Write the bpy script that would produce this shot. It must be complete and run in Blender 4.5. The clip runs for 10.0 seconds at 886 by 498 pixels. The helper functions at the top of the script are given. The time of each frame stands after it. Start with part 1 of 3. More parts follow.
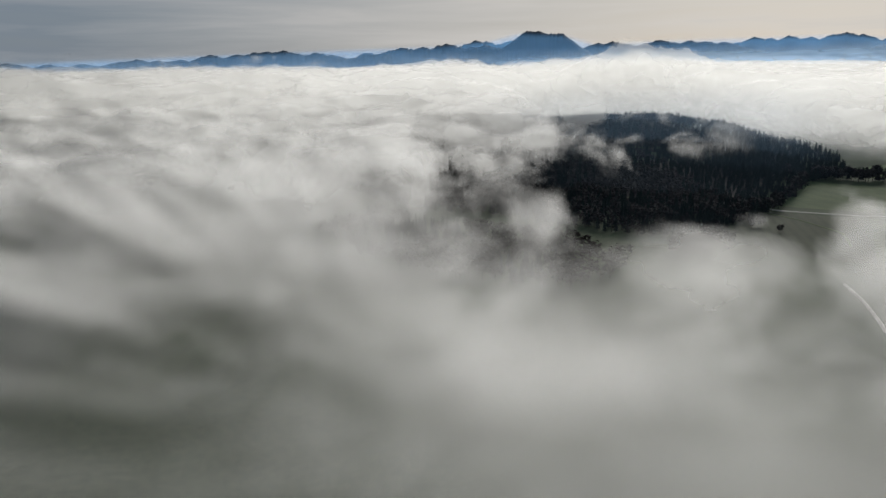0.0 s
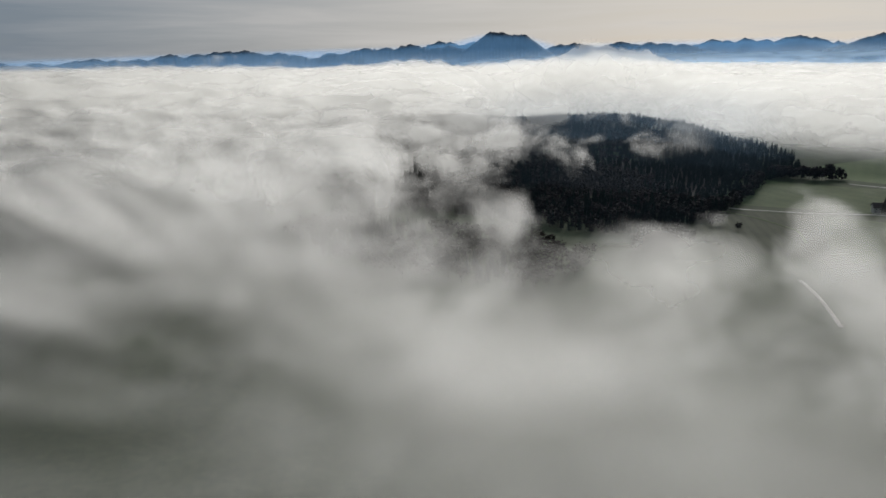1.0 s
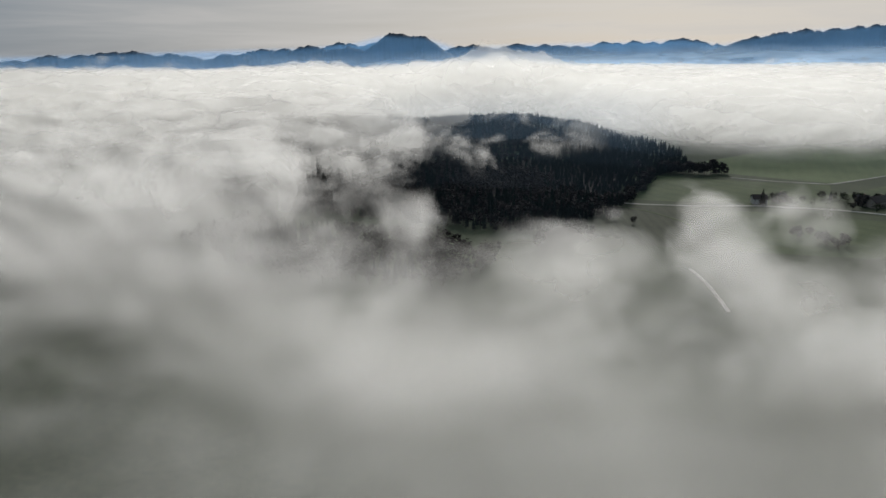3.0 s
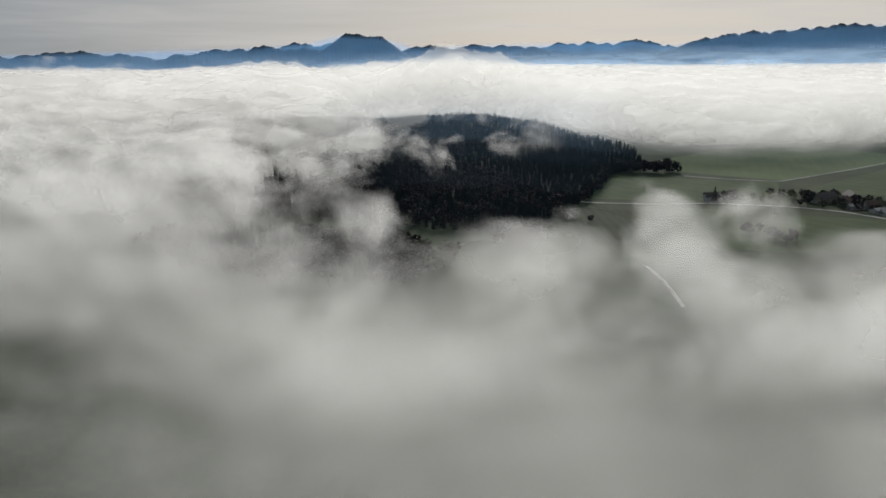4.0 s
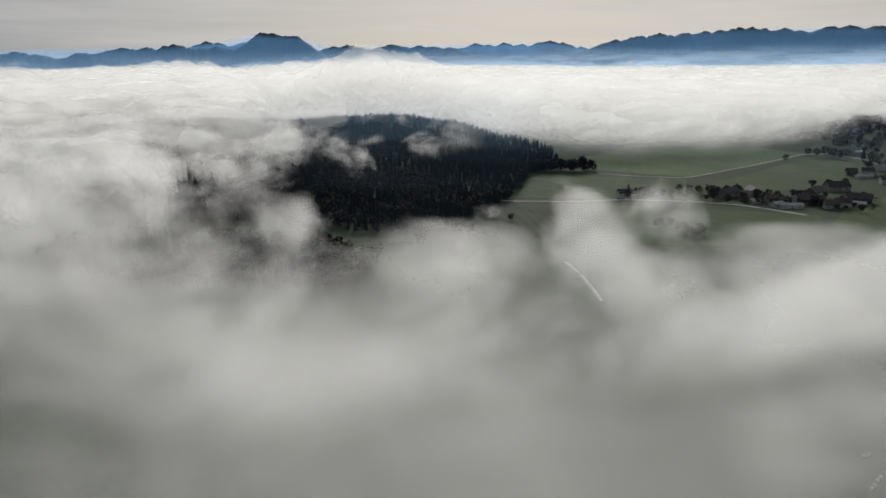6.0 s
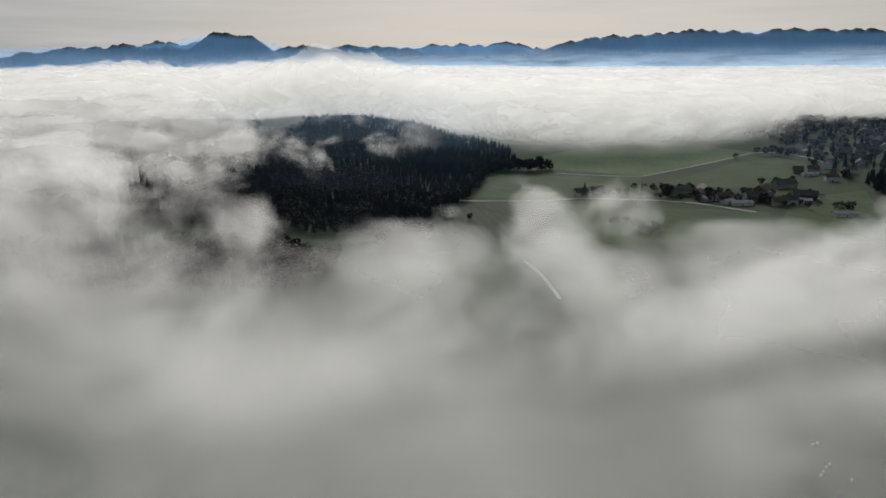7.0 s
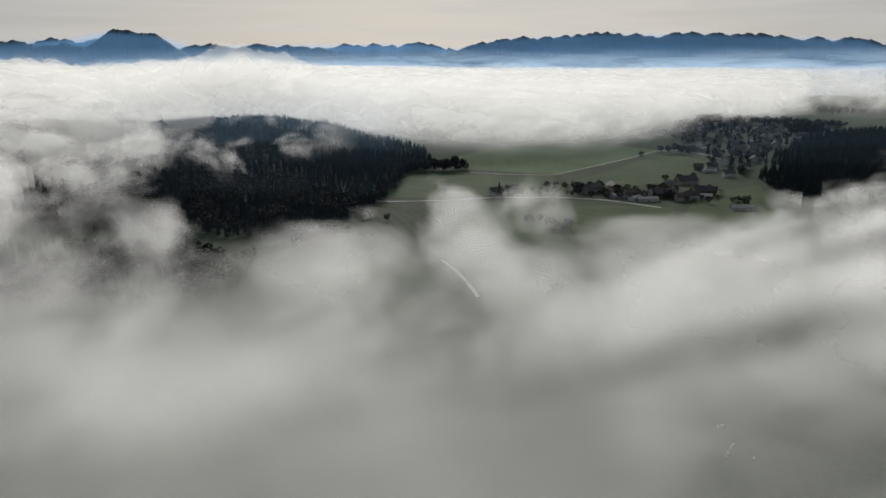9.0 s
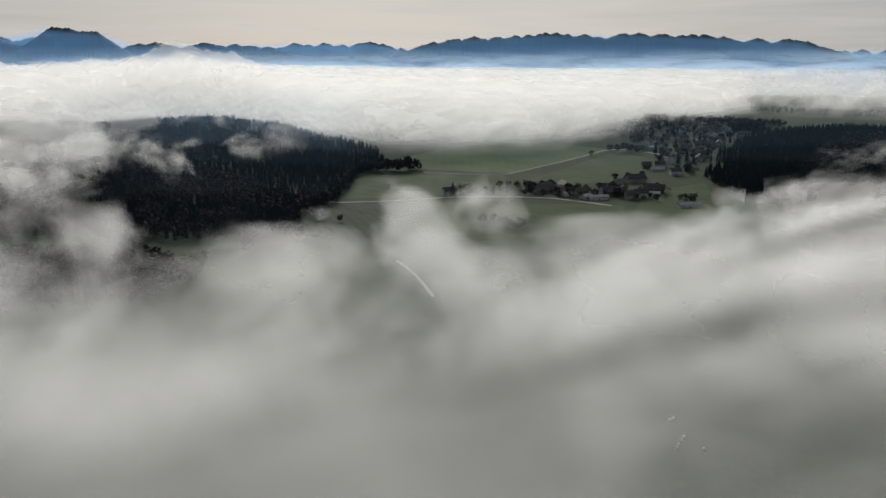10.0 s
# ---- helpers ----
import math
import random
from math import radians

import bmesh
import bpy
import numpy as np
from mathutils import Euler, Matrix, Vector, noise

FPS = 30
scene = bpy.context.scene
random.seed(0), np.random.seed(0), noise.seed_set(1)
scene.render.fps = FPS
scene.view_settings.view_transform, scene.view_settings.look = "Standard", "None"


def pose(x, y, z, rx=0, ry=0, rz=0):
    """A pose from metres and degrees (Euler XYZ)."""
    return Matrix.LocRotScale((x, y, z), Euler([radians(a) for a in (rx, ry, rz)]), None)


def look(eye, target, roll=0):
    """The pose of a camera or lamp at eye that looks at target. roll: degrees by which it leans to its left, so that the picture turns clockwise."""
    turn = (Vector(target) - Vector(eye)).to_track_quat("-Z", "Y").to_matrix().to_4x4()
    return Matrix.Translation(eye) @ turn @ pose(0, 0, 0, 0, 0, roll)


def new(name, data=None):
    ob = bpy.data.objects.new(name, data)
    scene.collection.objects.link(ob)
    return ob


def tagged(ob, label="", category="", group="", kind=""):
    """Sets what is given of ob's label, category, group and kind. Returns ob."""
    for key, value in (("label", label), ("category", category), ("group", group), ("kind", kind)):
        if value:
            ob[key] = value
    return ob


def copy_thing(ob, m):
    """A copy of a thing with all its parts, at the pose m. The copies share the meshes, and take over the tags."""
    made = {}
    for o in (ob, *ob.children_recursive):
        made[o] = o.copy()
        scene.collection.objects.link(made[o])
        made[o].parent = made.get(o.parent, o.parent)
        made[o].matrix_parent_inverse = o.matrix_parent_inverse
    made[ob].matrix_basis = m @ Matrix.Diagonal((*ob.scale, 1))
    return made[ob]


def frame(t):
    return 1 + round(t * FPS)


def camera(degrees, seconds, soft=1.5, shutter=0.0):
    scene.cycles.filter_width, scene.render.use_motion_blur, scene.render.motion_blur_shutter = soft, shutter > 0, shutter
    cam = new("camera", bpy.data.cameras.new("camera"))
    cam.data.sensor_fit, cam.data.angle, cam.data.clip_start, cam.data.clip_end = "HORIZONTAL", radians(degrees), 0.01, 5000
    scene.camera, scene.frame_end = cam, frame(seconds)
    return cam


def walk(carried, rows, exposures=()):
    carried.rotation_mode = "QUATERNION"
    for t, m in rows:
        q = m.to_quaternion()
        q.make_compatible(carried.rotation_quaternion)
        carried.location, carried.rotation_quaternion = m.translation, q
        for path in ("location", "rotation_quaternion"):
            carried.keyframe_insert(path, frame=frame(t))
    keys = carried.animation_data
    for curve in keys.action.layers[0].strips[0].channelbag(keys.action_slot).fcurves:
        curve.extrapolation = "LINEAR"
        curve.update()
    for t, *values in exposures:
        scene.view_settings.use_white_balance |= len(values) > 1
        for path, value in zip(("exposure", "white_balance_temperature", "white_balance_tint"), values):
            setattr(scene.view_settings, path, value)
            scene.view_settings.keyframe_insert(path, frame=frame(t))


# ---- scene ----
# ---------------------------------------------------------------- camera: a drone that hangs still and pans to its right
EYE = Vector((0.0, 0.0, 150.0))
PAN = [  # seconds, heading, pitch, roll in degrees
    (0.0, 0.0, -14.72, -1.12), (0.5, -0.64, -14.71, -1.02), (1.0, -2.91, -14.73, -0.92), (1.5, -5.13, -14.74, -0.90),
    (2.0, -7.08, -14.74, -0.92), (2.5, -8.97, -14.75, -0.92), (4.0, -14.17, -14.77, -0.88), (4.5, -15.80, -14.78, -0.82),
    (5.0, -17.37, -14.80, -0.78), (5.5, -18.97, -14.81, -0.72), (7.0, -24.13, -14.83, -0.51), (7.5, -25.66, -14.83, -0.42),
    (8.0, -27.38, -14.83, -0.34), (8.5, -29.26, -14.84, -0.25), (9.0, -31.07, -14.84, -0.15), (9.5, -32.85, -14.83, -0.08),
    (10.0, -34.94, -14.84, 0.0),
]


def heading(yaw, pitch):
    y, p = radians(yaw), radians(pitch)
    return Vector((-math.sin(y) * math.cos(p), math.cos(y) * math.cos(p), math.sin(p)))


cam = camera(64.67, 10.0)
walk(cam, [(t, look(EYE, EYE + heading(yaw, pitch), roll)) for t, yaw, pitch, roll in PAN])

# ---------------------------------------------------------------- world and sun
SUN_AZ, SUN_EL = 27.0, 25.0
scene.cycles.transparent_max_bounces = 64
scene.view_settings.exposure = -0.06

world = bpy.data.worlds.new("sky")
scene.world = world
world.use_nodes = True
wn, wl = world.node_tree.nodes, world.node_tree.links
wn.clear()
w_out = wn.new("ShaderNodeOutputWorld")
w_bg = wn.new("ShaderNodeBackground")
w_sky = wn.new("ShaderNodeTexSky")
w_sky.sky_type, w_sky.sun_disc = "NISHITA", False
w_sky.sun_elevation, w_sky.sun_rotation = radians(SUN_EL), radians(SUN_AZ)
w_sky.altitude, w_sky.air_density, w_sky.dust_density, w_sky.ozone_density = 600.0, 1.0, 2.0, 1.0
w_co = wn.new("ShaderNodeTexCoord")
w_map = wn.new("ShaderNodeMapping")
w_map.inputs["Scale"].default_value = (1.0, 1.0, 14.0)
w_noise = wn.new("ShaderNodeTexNoise")
w_noise.inputs["Scale"].default_value, w_noise.inputs["Detail"].default_value = 3.2, 7.0
w_noise.inputs["Roughness"].default_value, w_noise.inputs["Distortion"].default_value = 0.55, 0.3
w_ramp = wn.new("ShaderNodeMapRange")
w_ramp.inputs[1].default_value, w_ramp.inputs[2].default_value = 0.30, 0.72
w_ramp.inputs[3].default_value, w_ramp.inputs[4].default_value = 0.86, 1.0
# thin high cloud, brighter and warmer towards the sun
w_dot = wn.new("ShaderNodeVectorMath")
w_dot.operation = "DOT_PRODUCT"
w_dot.inputs[1].default_value = (math.sin(radians(SUN_AZ + 8)), math.cos(radians(SUN_AZ + 8)), 0.25)
w_glow = wn.new("ShaderNodeMapRange")
w_glow.inputs[1].default_value, w_glow.inputs[2].default_value = 0.45, 1.02
w_cloud = wn.new("ShaderNodeMix")
w_cloud.data_type = "RGBA"
w_cloud.inputs[6].default_value = (0.195, 0.235, 0.285, 1)
w_cloud.inputs[7].default_value = (0.62, 0.595, 0.562, 1)
w_scale = wn.new("ShaderNodeVectorMath")
w_scale.operation = "SCALE"
w_scale.inputs[3].default_value = 0.055
w_mix = wn.new("ShaderNodeMix")
w_mix.data_type = "RGBA"
wl.new(w_co.outputs["Generated"], w_map.inputs[0])
wl.new(w_map.outputs[0], w_noise.inputs["Vector"])
wl.new(w_noise.outputs[0], w_ramp.inputs[0])
wl.new(w_co.outputs["Generated"], w_dot.inputs[0])
wl.new(w_dot.outputs["Value"], w_glow.inputs[0])
w_streak = wn.new("ShaderNodeMath")
w_streak.operation = "MULTIPLY_ADD"
w_streak.inputs[1].default_value = 0.9
w_shift = wn.new("ShaderNodeMath")
w_shift.operation = "SUBTRACT"
w_shift.inputs[1].default_value = 0.45
wl.new(w_noise.outputs[0], w_streak.inputs[0])
wl.new(w_glow.outputs[0], w_streak.inputs[2])
wl.new(w_streak.outputs[0], w_shift.inputs[0])
wl.new(w_shift.outputs[0], w_cloud.inputs[0])
wl.new(w_sky.outputs[0], w_scale.inputs[0])
wl.new(w_ramp.outputs[0], w_mix.inputs[0])
wl.new(w_scale.outputs[0], w_mix.inputs[6])
wl.new(w_cloud.outputs[2], w_mix.inputs[7])
wl.new(w_mix.outputs[2], w_bg.inputs[0])
wl.new(w_bg.outputs[0], w_out.inputs[0])

sun_data = bpy.data.lights.new("sun", "SUN")
sun_data.energy, sun_data.angle, sun_data.color = 2.15, radians(20.0), (1.0, 0.962, 0.905)
sun = new("sun", sun_data)
TO_SUN = (math.sin(radians(SUN_AZ)) * math.cos(radians(SUN_EL)), math.cos(radians(SUN_AZ)) * math.cos(radians(SUN_EL)), math.sin(radians(SUN_EL)))
s_a, s_e = radians(SUN_AZ), radians(SUN_EL)
sun.matrix_world = look((900, 1700, 1200), Vector((900, 1700, 1200)) - Vector((math.sin(s_a) * math.cos(s_e), math.cos(s_a) * math.cos(s_e), math.sin(s_e))))


# ---------------------------------------------------------------- small tools
rng = np.random.RandomState(7)
TABLE = np.random.RandomState(3).rand(256, 256)


def value_noise(x, y, size):
    """Smooth random field between 0 and 1, with lumps of that size in metres."""
    u, v = np.asarray(x) / size + 500.3, np.asarray(y) / size + 500.7
    i, j = np.floor(u).astype(int), np.floor(v).astype(int)
    a, b = u - i, v - j
    a, b = a * a * (3 - 2 * a), b * b * (3 - 2 * b)
    g = lambda p, q: TABLE[p % 256, q % 256]
    return (g(i, j) * (1 - a) + g(i + 1, j) * a) * (1 - b) + (g(i, j + 1) * (1 - a) + g(i + 1, j + 1) * a) * b


def fractal(x, y, size, octaves=4):
    total, weight, amount = 0, 0, 1.0
    for k in range(octaves):
        total = total + amount * value_noise(np.asarray(x) + 37.0 * k, np.asarray(y) - 91.0 * k, size / 2 ** k)
        weight, amount = weight + amount, amount * 0.5
    return total / weight


def smooth(a, b, x):
    t = np.clip((np.asarray(x, float) - a) / (b - a), 0, 1)
    return t * t * (3 - 2 * t)


def bump(x, c, w):
    return np.exp(-(((np.asarray(x, float) - c) / w) ** 2))


def at(az, dist):
    """Plan position from a bearing in degrees and a distance in metres."""
    a = np.radians(az)
    return dist * np.sin(a), dist * np.cos(a)


def bearing(x, y):
    return np.degrees(np.arctan2(x, y)), np.hypot(x, y)


def terrain(x, y):
    """Height of the land."""
    x, y = np.asarray(x, float), np.asarray(y, float)
    az, dist = bearing(x, y)
    az = np.where(az < -140, az + 360, az)
    # wooded hill: a long flat crest
    (ax, ay), (bx, by) = at(-4.0, 1240.0), at(16.6, 1240.0)
    t = np.clip(((x - ax) * (bx - ax) + (y - ay) * (by - ay)) / ((bx - ax) ** 2 + (by - ay) ** 2), 0, 1)
    d = np.hypot(x - ax - t * (bx - ax), y - ay - t * (by - ay))
    z = 53.0 * np.exp(-((d / 205.0) ** 2))
    # a lower shoulder in front of it
    sx, sy = at(12.0, 900.0)
    z = z + 13.0 * np.exp(-(((x - sx) / 170.0) ** 2) - ((y - sy) / 90.0) ** 2)
    # rise under the village, and the wooded slope beyond
    z = z + 24.0 * smooth(930, 1650, dist) * smooth(36, 53, az) * (1 - smooth(75, 95, az)) * (1 - smooth(1900, 2400, dist))
    wx, wy = at(65.0, 1290.0)
    z = z + 26.0 * np.exp(-(((x - wx) / 190.0) ** 2) - ((y - wy) / 150.0) ** 2)
    z = z + 3.0 * (fractal(x, y, 420.0, 3) - 0.5)
    return z


def ground(az, dist):
    x, y = at(az, dist)
    return float(x), float(y), float(terrain(x, y))


def mesh_of(name, verts, faces, materials=(), index=None, shade=False):
    me = bpy.data.meshes.new(name)
    verts, faces = np.asarray(verts, np.float32), np.asarray(faces, np.int32)
    k = faces.shape[1]
    me.vertices.add(len(verts))
    me.vertices.foreach_set("co", verts.ravel())
    me.loops.add(faces.size)
    me.loops.foreach_set("vertex_index", faces.ravel())
    me.polygons.add(len(faces))
    me.polygons.foreach_set("loop_start", np.arange(0, faces.size, k, dtype=np.int32))
    me.polygons.foreach_set("loop_total", np.full(len(faces), k, np.int32))
    for m in materials:
        me.materials.append(m)
    if index is not None:
        me.polygons.foreach_set("material_index", np.asarray(index, np.int32))
    me.polygons.foreach_set("use_smooth", np.full(len(faces), shade, bool))
    me.update(calc_edges=True)
    me.validate()
    return me


def grid_faces(rows, cols):
    i, j = np.meshgrid(np.arange(rows - 1), np.arange(cols - 1), indexing="ij")
    a = (i * cols + j).ravel()
    return np.stack([a, a + 1, a + cols + 1, a + cols], 1)


def part(name, me, parent, label="", m=None):
    ob = new(name, me)
    ob.parent = parent
    if m is not None:
        ob.matrix_basis = m
    return tagged(ob, label) if label else ob


# ---------------------------------------------------------------- materials
def surface(name, low, high, scale=1.0, rough=0.9, fine=None, bump_size=0.0, per_object=0.0, per_island=0.0, drill=None):
    """A rough surface whose colour wanders between two tones at two sizes (metres)."""
    m = bpy.data.materials.new(name)
    m.use_nodes = True
    n, l = m.node_tree.nodes, m.node_tree.links
    b = n["Principled BSDF"]
    b.inputs["Roughness"].default_value = rough
    b.inputs["Specular IOR Level"].default_value = 0.2
    geo = n.new("ShaderNodeNewGeometry")
    big, small = n.new("ShaderNodeTexNoise"), n.new("ShaderNodeTexNoise")
    big.inputs["Scale"].default_value, big.inputs["Detail"].default_value = 1.0 / scale, 4.0
    small.inputs["Scale"].default_value, small.inputs["Detail"].default_value = 1.0 / (fine or scale / 9.0), 5.0
    l.new(geo.outputs["Position"], big.inputs["Vector"])
    l.new(geo.outputs["Position"], small.inputs["Vector"])
    add = n.new("ShaderNodeMath")
    add.operation = "ADD"
    l.new(big.outputs[0], add.inputs[0])
    l.new(small.outputs[0], add.inputs[1])
    last = add
    for amount, source in ((per_object, "ShaderNodeObjectInfo"), (per_island, "ShaderNodeNewGeometry")):
        if amount:
            info = n.new(source)
            mul = n.new("ShaderNodeMath")
            mul.operation = "MULTIPLY_ADD"
            mul.inputs[1].default_value = amount
            l.new(info.outputs["Random" if source == "ShaderNodeObjectInfo" else "Random Per Island"], mul.inputs[0])
            l.new(last.outputs[0], mul.inputs[2])
            last = mul
    if drill:
        turn = n.new("ShaderNodeMapping")
        turn.inputs["Rotation"].default_value = (0.0, 0.0, radians(drill[0]))
        wave = n.new("ShaderNodeTexWave")
        wave.inputs["Scale"].default_value, wave.inputs["Distortion"].default_value, wave.inputs["Detail"].default_value = 0.314 / drill[1], 1.2, 2.0
        mul = n.new("ShaderNodeMath")
        mul.operation = "MULTIPLY_ADD"
        mul.inputs[1].default_value = drill[2]
        l.new(geo.outputs["Position"], turn.inputs[0])
        l.new(turn.outputs[0], wave.inputs["Vector"])
        l.new(wave.outputs["Fac"], mul.inputs[0])
        l.new(last.outputs[0], mul.inputs[2])
        last = mul
    span = n.new("ShaderNodeMapRange")
    span.inputs[1].default_value, span.inputs[2].default_value = 0.72, 1.28 + per_object + per_island
    l.new(last.outputs[0], span.inputs[0])
    mix = n.new("ShaderNodeMix")
    mix.data_type = "RGBA"
    mix.inputs[6].default_value, mix.inputs[7].default_value = (*low, 1), (*high, 1)
    l.new(span.outputs[0], mix.inputs[0])
    l.new(mix.outputs[2], b.inputs["Base Color"])
    if bump_size:
        bp = n.new("ShaderNodeBump")
        bp.inputs["Distance"].default_value = bump_size
        l.new(small.outputs[0], bp.inputs["Height"])
        l.new(bp.outputs[0], b.inputs["Normal"])
    return m


def vapour(name, tint, size, gain, cover, stretch=1.3, contrast=1.9, most=1.0, detail=6.0):
    """Water droplets in air: lets light through, scatters the rest on both sides. 'thickness' of the mesh says how thick it lies there."""
    m = bpy.data.materials.new(name)
    m.use_nodes = True
    n, l = m.node_tree.nodes, m.node_tree.links
    n.clear()
    out = n.new("ShaderNodeOutputMaterial")
    mix, both = n.new("ShaderNodeMixShader"), n.new("ShaderNodeAddShader")
    clear, dif, tra = n.new("ShaderNodeBsdfTransparent"), n.new("ShaderNodeBsdfDiffuse"), n.new("ShaderNodeBsdfTranslucent")
    dif.inputs[0].default_value = tra.inputs[0].default_value = (*tint, 1)
    geo = n.new("ShaderNodeNewGeometry")
    # droplets scatter alike whatever way a bank slopes: light from either side of a layer counts once
    for node, side in ((dif, 1), (tra, -1)):
        face = n.new("ShaderNodeCombineXYZ")
        for axis, value in zip(range(3), TO_SUN):
            face.inputs[axis].default_value = side * value
        l.new(face.outputs[0], node.inputs["Normal"])
    mp = n.new("ShaderNodeMapping")
    mp.inputs["Scale"].default_value = (1.0, 1.0, stretch)
    mp.inputs["Rotation"].default_value = (0.0, 0.0, 0.5)
    l.new(geo.outputs["Position"], mp.inputs[0])
    billow = n.new("ShaderNodeTexNoise")
    billow.inputs["Scale"].default_value, billow.inputs["Detail"].default_value = 1.0 / size, detail
    billow.inputs["Roughness"].default_value, billow.inputs["Distortion"].default_value = 0.58, 0.45
    l.new(mp.outputs[0], billow.inputs["Vector"])
    cen = n.new("ShaderNodeMath")
    cen.operation = "MULTIPLY_ADD"
    cen.inputs[1].default_value, cen.inputs[2].default_value = 2.0 * contrast, -contrast
    l.new(billow.outputs[0], cen.inputs[0])
    att = n.new("ShaderNodeAttribute")
    att.attribute_name = "thickness"
    add = n.new("ShaderNodeMath")
    add.operation = "ADD"
    l.new(cen.outputs[0], add.inputs[0])
    l.new(att.outputs["Fac"], add.inputs[1])
    ramp = n.new("ShaderNodeMapRange")
    ramp.interpolation_type = "SMOOTHSTEP"
    ramp.inputs[1].default_value, ramp.inputs[2].default_value = 0.0, cover
    ramp.inputs[3].default_value, ramp.inputs[4].default_value = 0.0, gain
    l.new(add.outputs[0], ramp.inputs[0])
    att2 = n.new("ShaderNodeAttribute")
    att2.attribute_name = "veil"
    mul = n.new("ShaderNodeMath")
    mul.operation = "MULTIPLY"
    l.new(ramp.outputs[0], mul.inputs[0])
    l.new(att2.outputs["Fac"], mul.inputs[1])
    l.new(dif.outputs[0], both.inputs[0])
    l.new(tra.outputs[0], both.inputs[1])
    thin = n.new("ShaderNodeMath")
    thin.operation = "MINIMUM"
    thin.inputs[1].default_value = most
    l.new(mul.outputs[0], thin.inputs[0])
    l.new(thin.outputs[0], mix.inputs[0])
    l.new(clear.outputs[0], mix.inputs[1])
    l.new(both.outputs[0], mix.inputs[2])
    l.new(mix.outputs[0], out.inputs[0])
    return m


MAT_GRASS = surface("meadow_grass", (0.028, 0.043, 0.020), (0.052, 0.070, 0.034), 60.0, 0.95, 3.0)
MAT_FIELD_LIGHT = surface("winter_wheat", (0.056, 0.092, 0.036), (0.104, 0.142, 0.062), 70.0, 0.95, 2.5, drill=(35, 14.0, 0.10))
MAT_FIELD_MID = surface("pasture_grass", (0.034, 0.058, 0.022), (0.072, 0.100, 0.042), 55.0, 0.95, 2.5, drill=(-20, 22.0, 0.14))
MAT_FIELD_DARK = surface("stubble_soil", (0.028, 0.036, 0.022), (0.056, 0.065, 0.040), 40.0, 0.95, 2.0, drill=(15, 9.0, 0.28))
MAT_GRAVEL = surface("pale_gravel", (0.30, 0.29, 0.265), (0.50, 0.485, 0.45), 14.0, 0.9, 0.6)
MAT_CONIFER = surface("spruce_needles", (0.008, 0.013, 0.011), (0.016, 0.023, 0.018), 25.0, 0.95, 1.2, 0.0, 0.25, 0.15)
MAT_LEAF = surface("autumn_twigs", (0.010, 0.010, 0.010), (0.024, 0.019, 0.016), 25.0, 0.9, 1.0, 0.0, 0.3, 0.2)
MAT_GREENLEAF = surface("dull_green_leaves", (0.020, 0.030, 0.014), (0.050, 0.060, 0.028), 12.0, 0.9, 1.0, 0.0, 0.3, 0.2)
MAT_BARK = surface("bark", (0.022, 0.019, 0.016), (0.050, 0.042, 0.034), 2.0, 0.95, 0.2)
# distance haze painted in: blue in both rock colours, paler for far crests
MAT_ROCK_HAZED = surface("hazed_wooded_rock", (0.013, 0.022, 0.035), (0.034, 0.046, 0.062), 160.0, 0.95, 18.0)
MAT_ROCK_FAR_HAZED = surface("far_hazed_rock", (0.070, 0.090, 0.110), (0.150, 0.170, 0.190), 120.0, 0.95, 16.0)
# one fog, two tints: dimmer near light and brighter far light put in colour
FOG_TINT_DIMMED = (0.470, 0.479, 0.482)
MAT_FOG_NEAR = vapour("near_fog", FOG_TINT_DIMMED, 95.0, 0.86, 1.45, contrast=1.55, most=0.32, detail=4.0)
MAT_FOG = vapour("fog", FOG_TINT_DIMMED, 85.0, 0.86, 1.15, contrast=2.4, most=0.36, detail=5.0)
MAT_FOG_FAR_LIT = vapour("far_fog_brightened", (0.545, 0.553, 0.552), 120.0, 0.86, 1.6, 1.4, contrast=3.2, most=0.26, detail=5.0)
MAT_WISP = vapour("wisps", FOG_TINT_DIMMED, 55.0, 0.86, 1.6, contrast=2.6, most=0.34, detail=6.0)
# the blue of distance is tinted into these three
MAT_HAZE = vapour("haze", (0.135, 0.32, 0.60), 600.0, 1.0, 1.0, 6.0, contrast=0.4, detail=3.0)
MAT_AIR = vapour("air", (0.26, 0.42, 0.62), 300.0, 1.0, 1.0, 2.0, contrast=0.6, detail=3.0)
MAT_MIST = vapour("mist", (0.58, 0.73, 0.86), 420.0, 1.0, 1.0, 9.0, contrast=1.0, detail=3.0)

# ---------------------------------------------------------------- land
az_all = np.concatenate([np.arange(-48, 82, 0.5), np.arange(82, 312.1, 5.0)])
r_all = np.concatenate([[0.01], np.geomspace(60, 4900, 150)])
A, R = np.meshgrid(az_all, r_all, indexing="ij")
GX, GY = at(A, R)
me = mesh_of("ground", np.stack([GX, GY, terrain(GX, GY)], -1).reshape(-1, 3), grid_faces(*A.shape)[:, ::-1], [MAT_GRASS], shade=True)
tagged(new("ground", me), "dull green rolling farmland under the fog", "ground", kind="structure")


def draped(name, corners, mat, label, lift=0.12, n=26):
    """A field between four corners, given as bearing and distance, that follows the land."""
    (a, b, c, d) = [np.array(at(*p)) for p in corners]
    u, v = np.meshgrid(np.linspace(0, 1, n), np.linspace(0, 1, n), indexing="ij")
    u, v = u[..., None], v[..., None]
    p = (a * (1 - u) + b * u) * (1 - v) + (d * (1 - u) + c * u) * v
    x, y = p[..., 0], p[..., 1]
    me = mesh_of(name, np.stack([x, y, terrain(x, y) + lift], -1).reshape(-1, 3), grid_faces(n, n), [mat], shade=True)
    return tagged(new(name, me), label, "field", kind="structure")


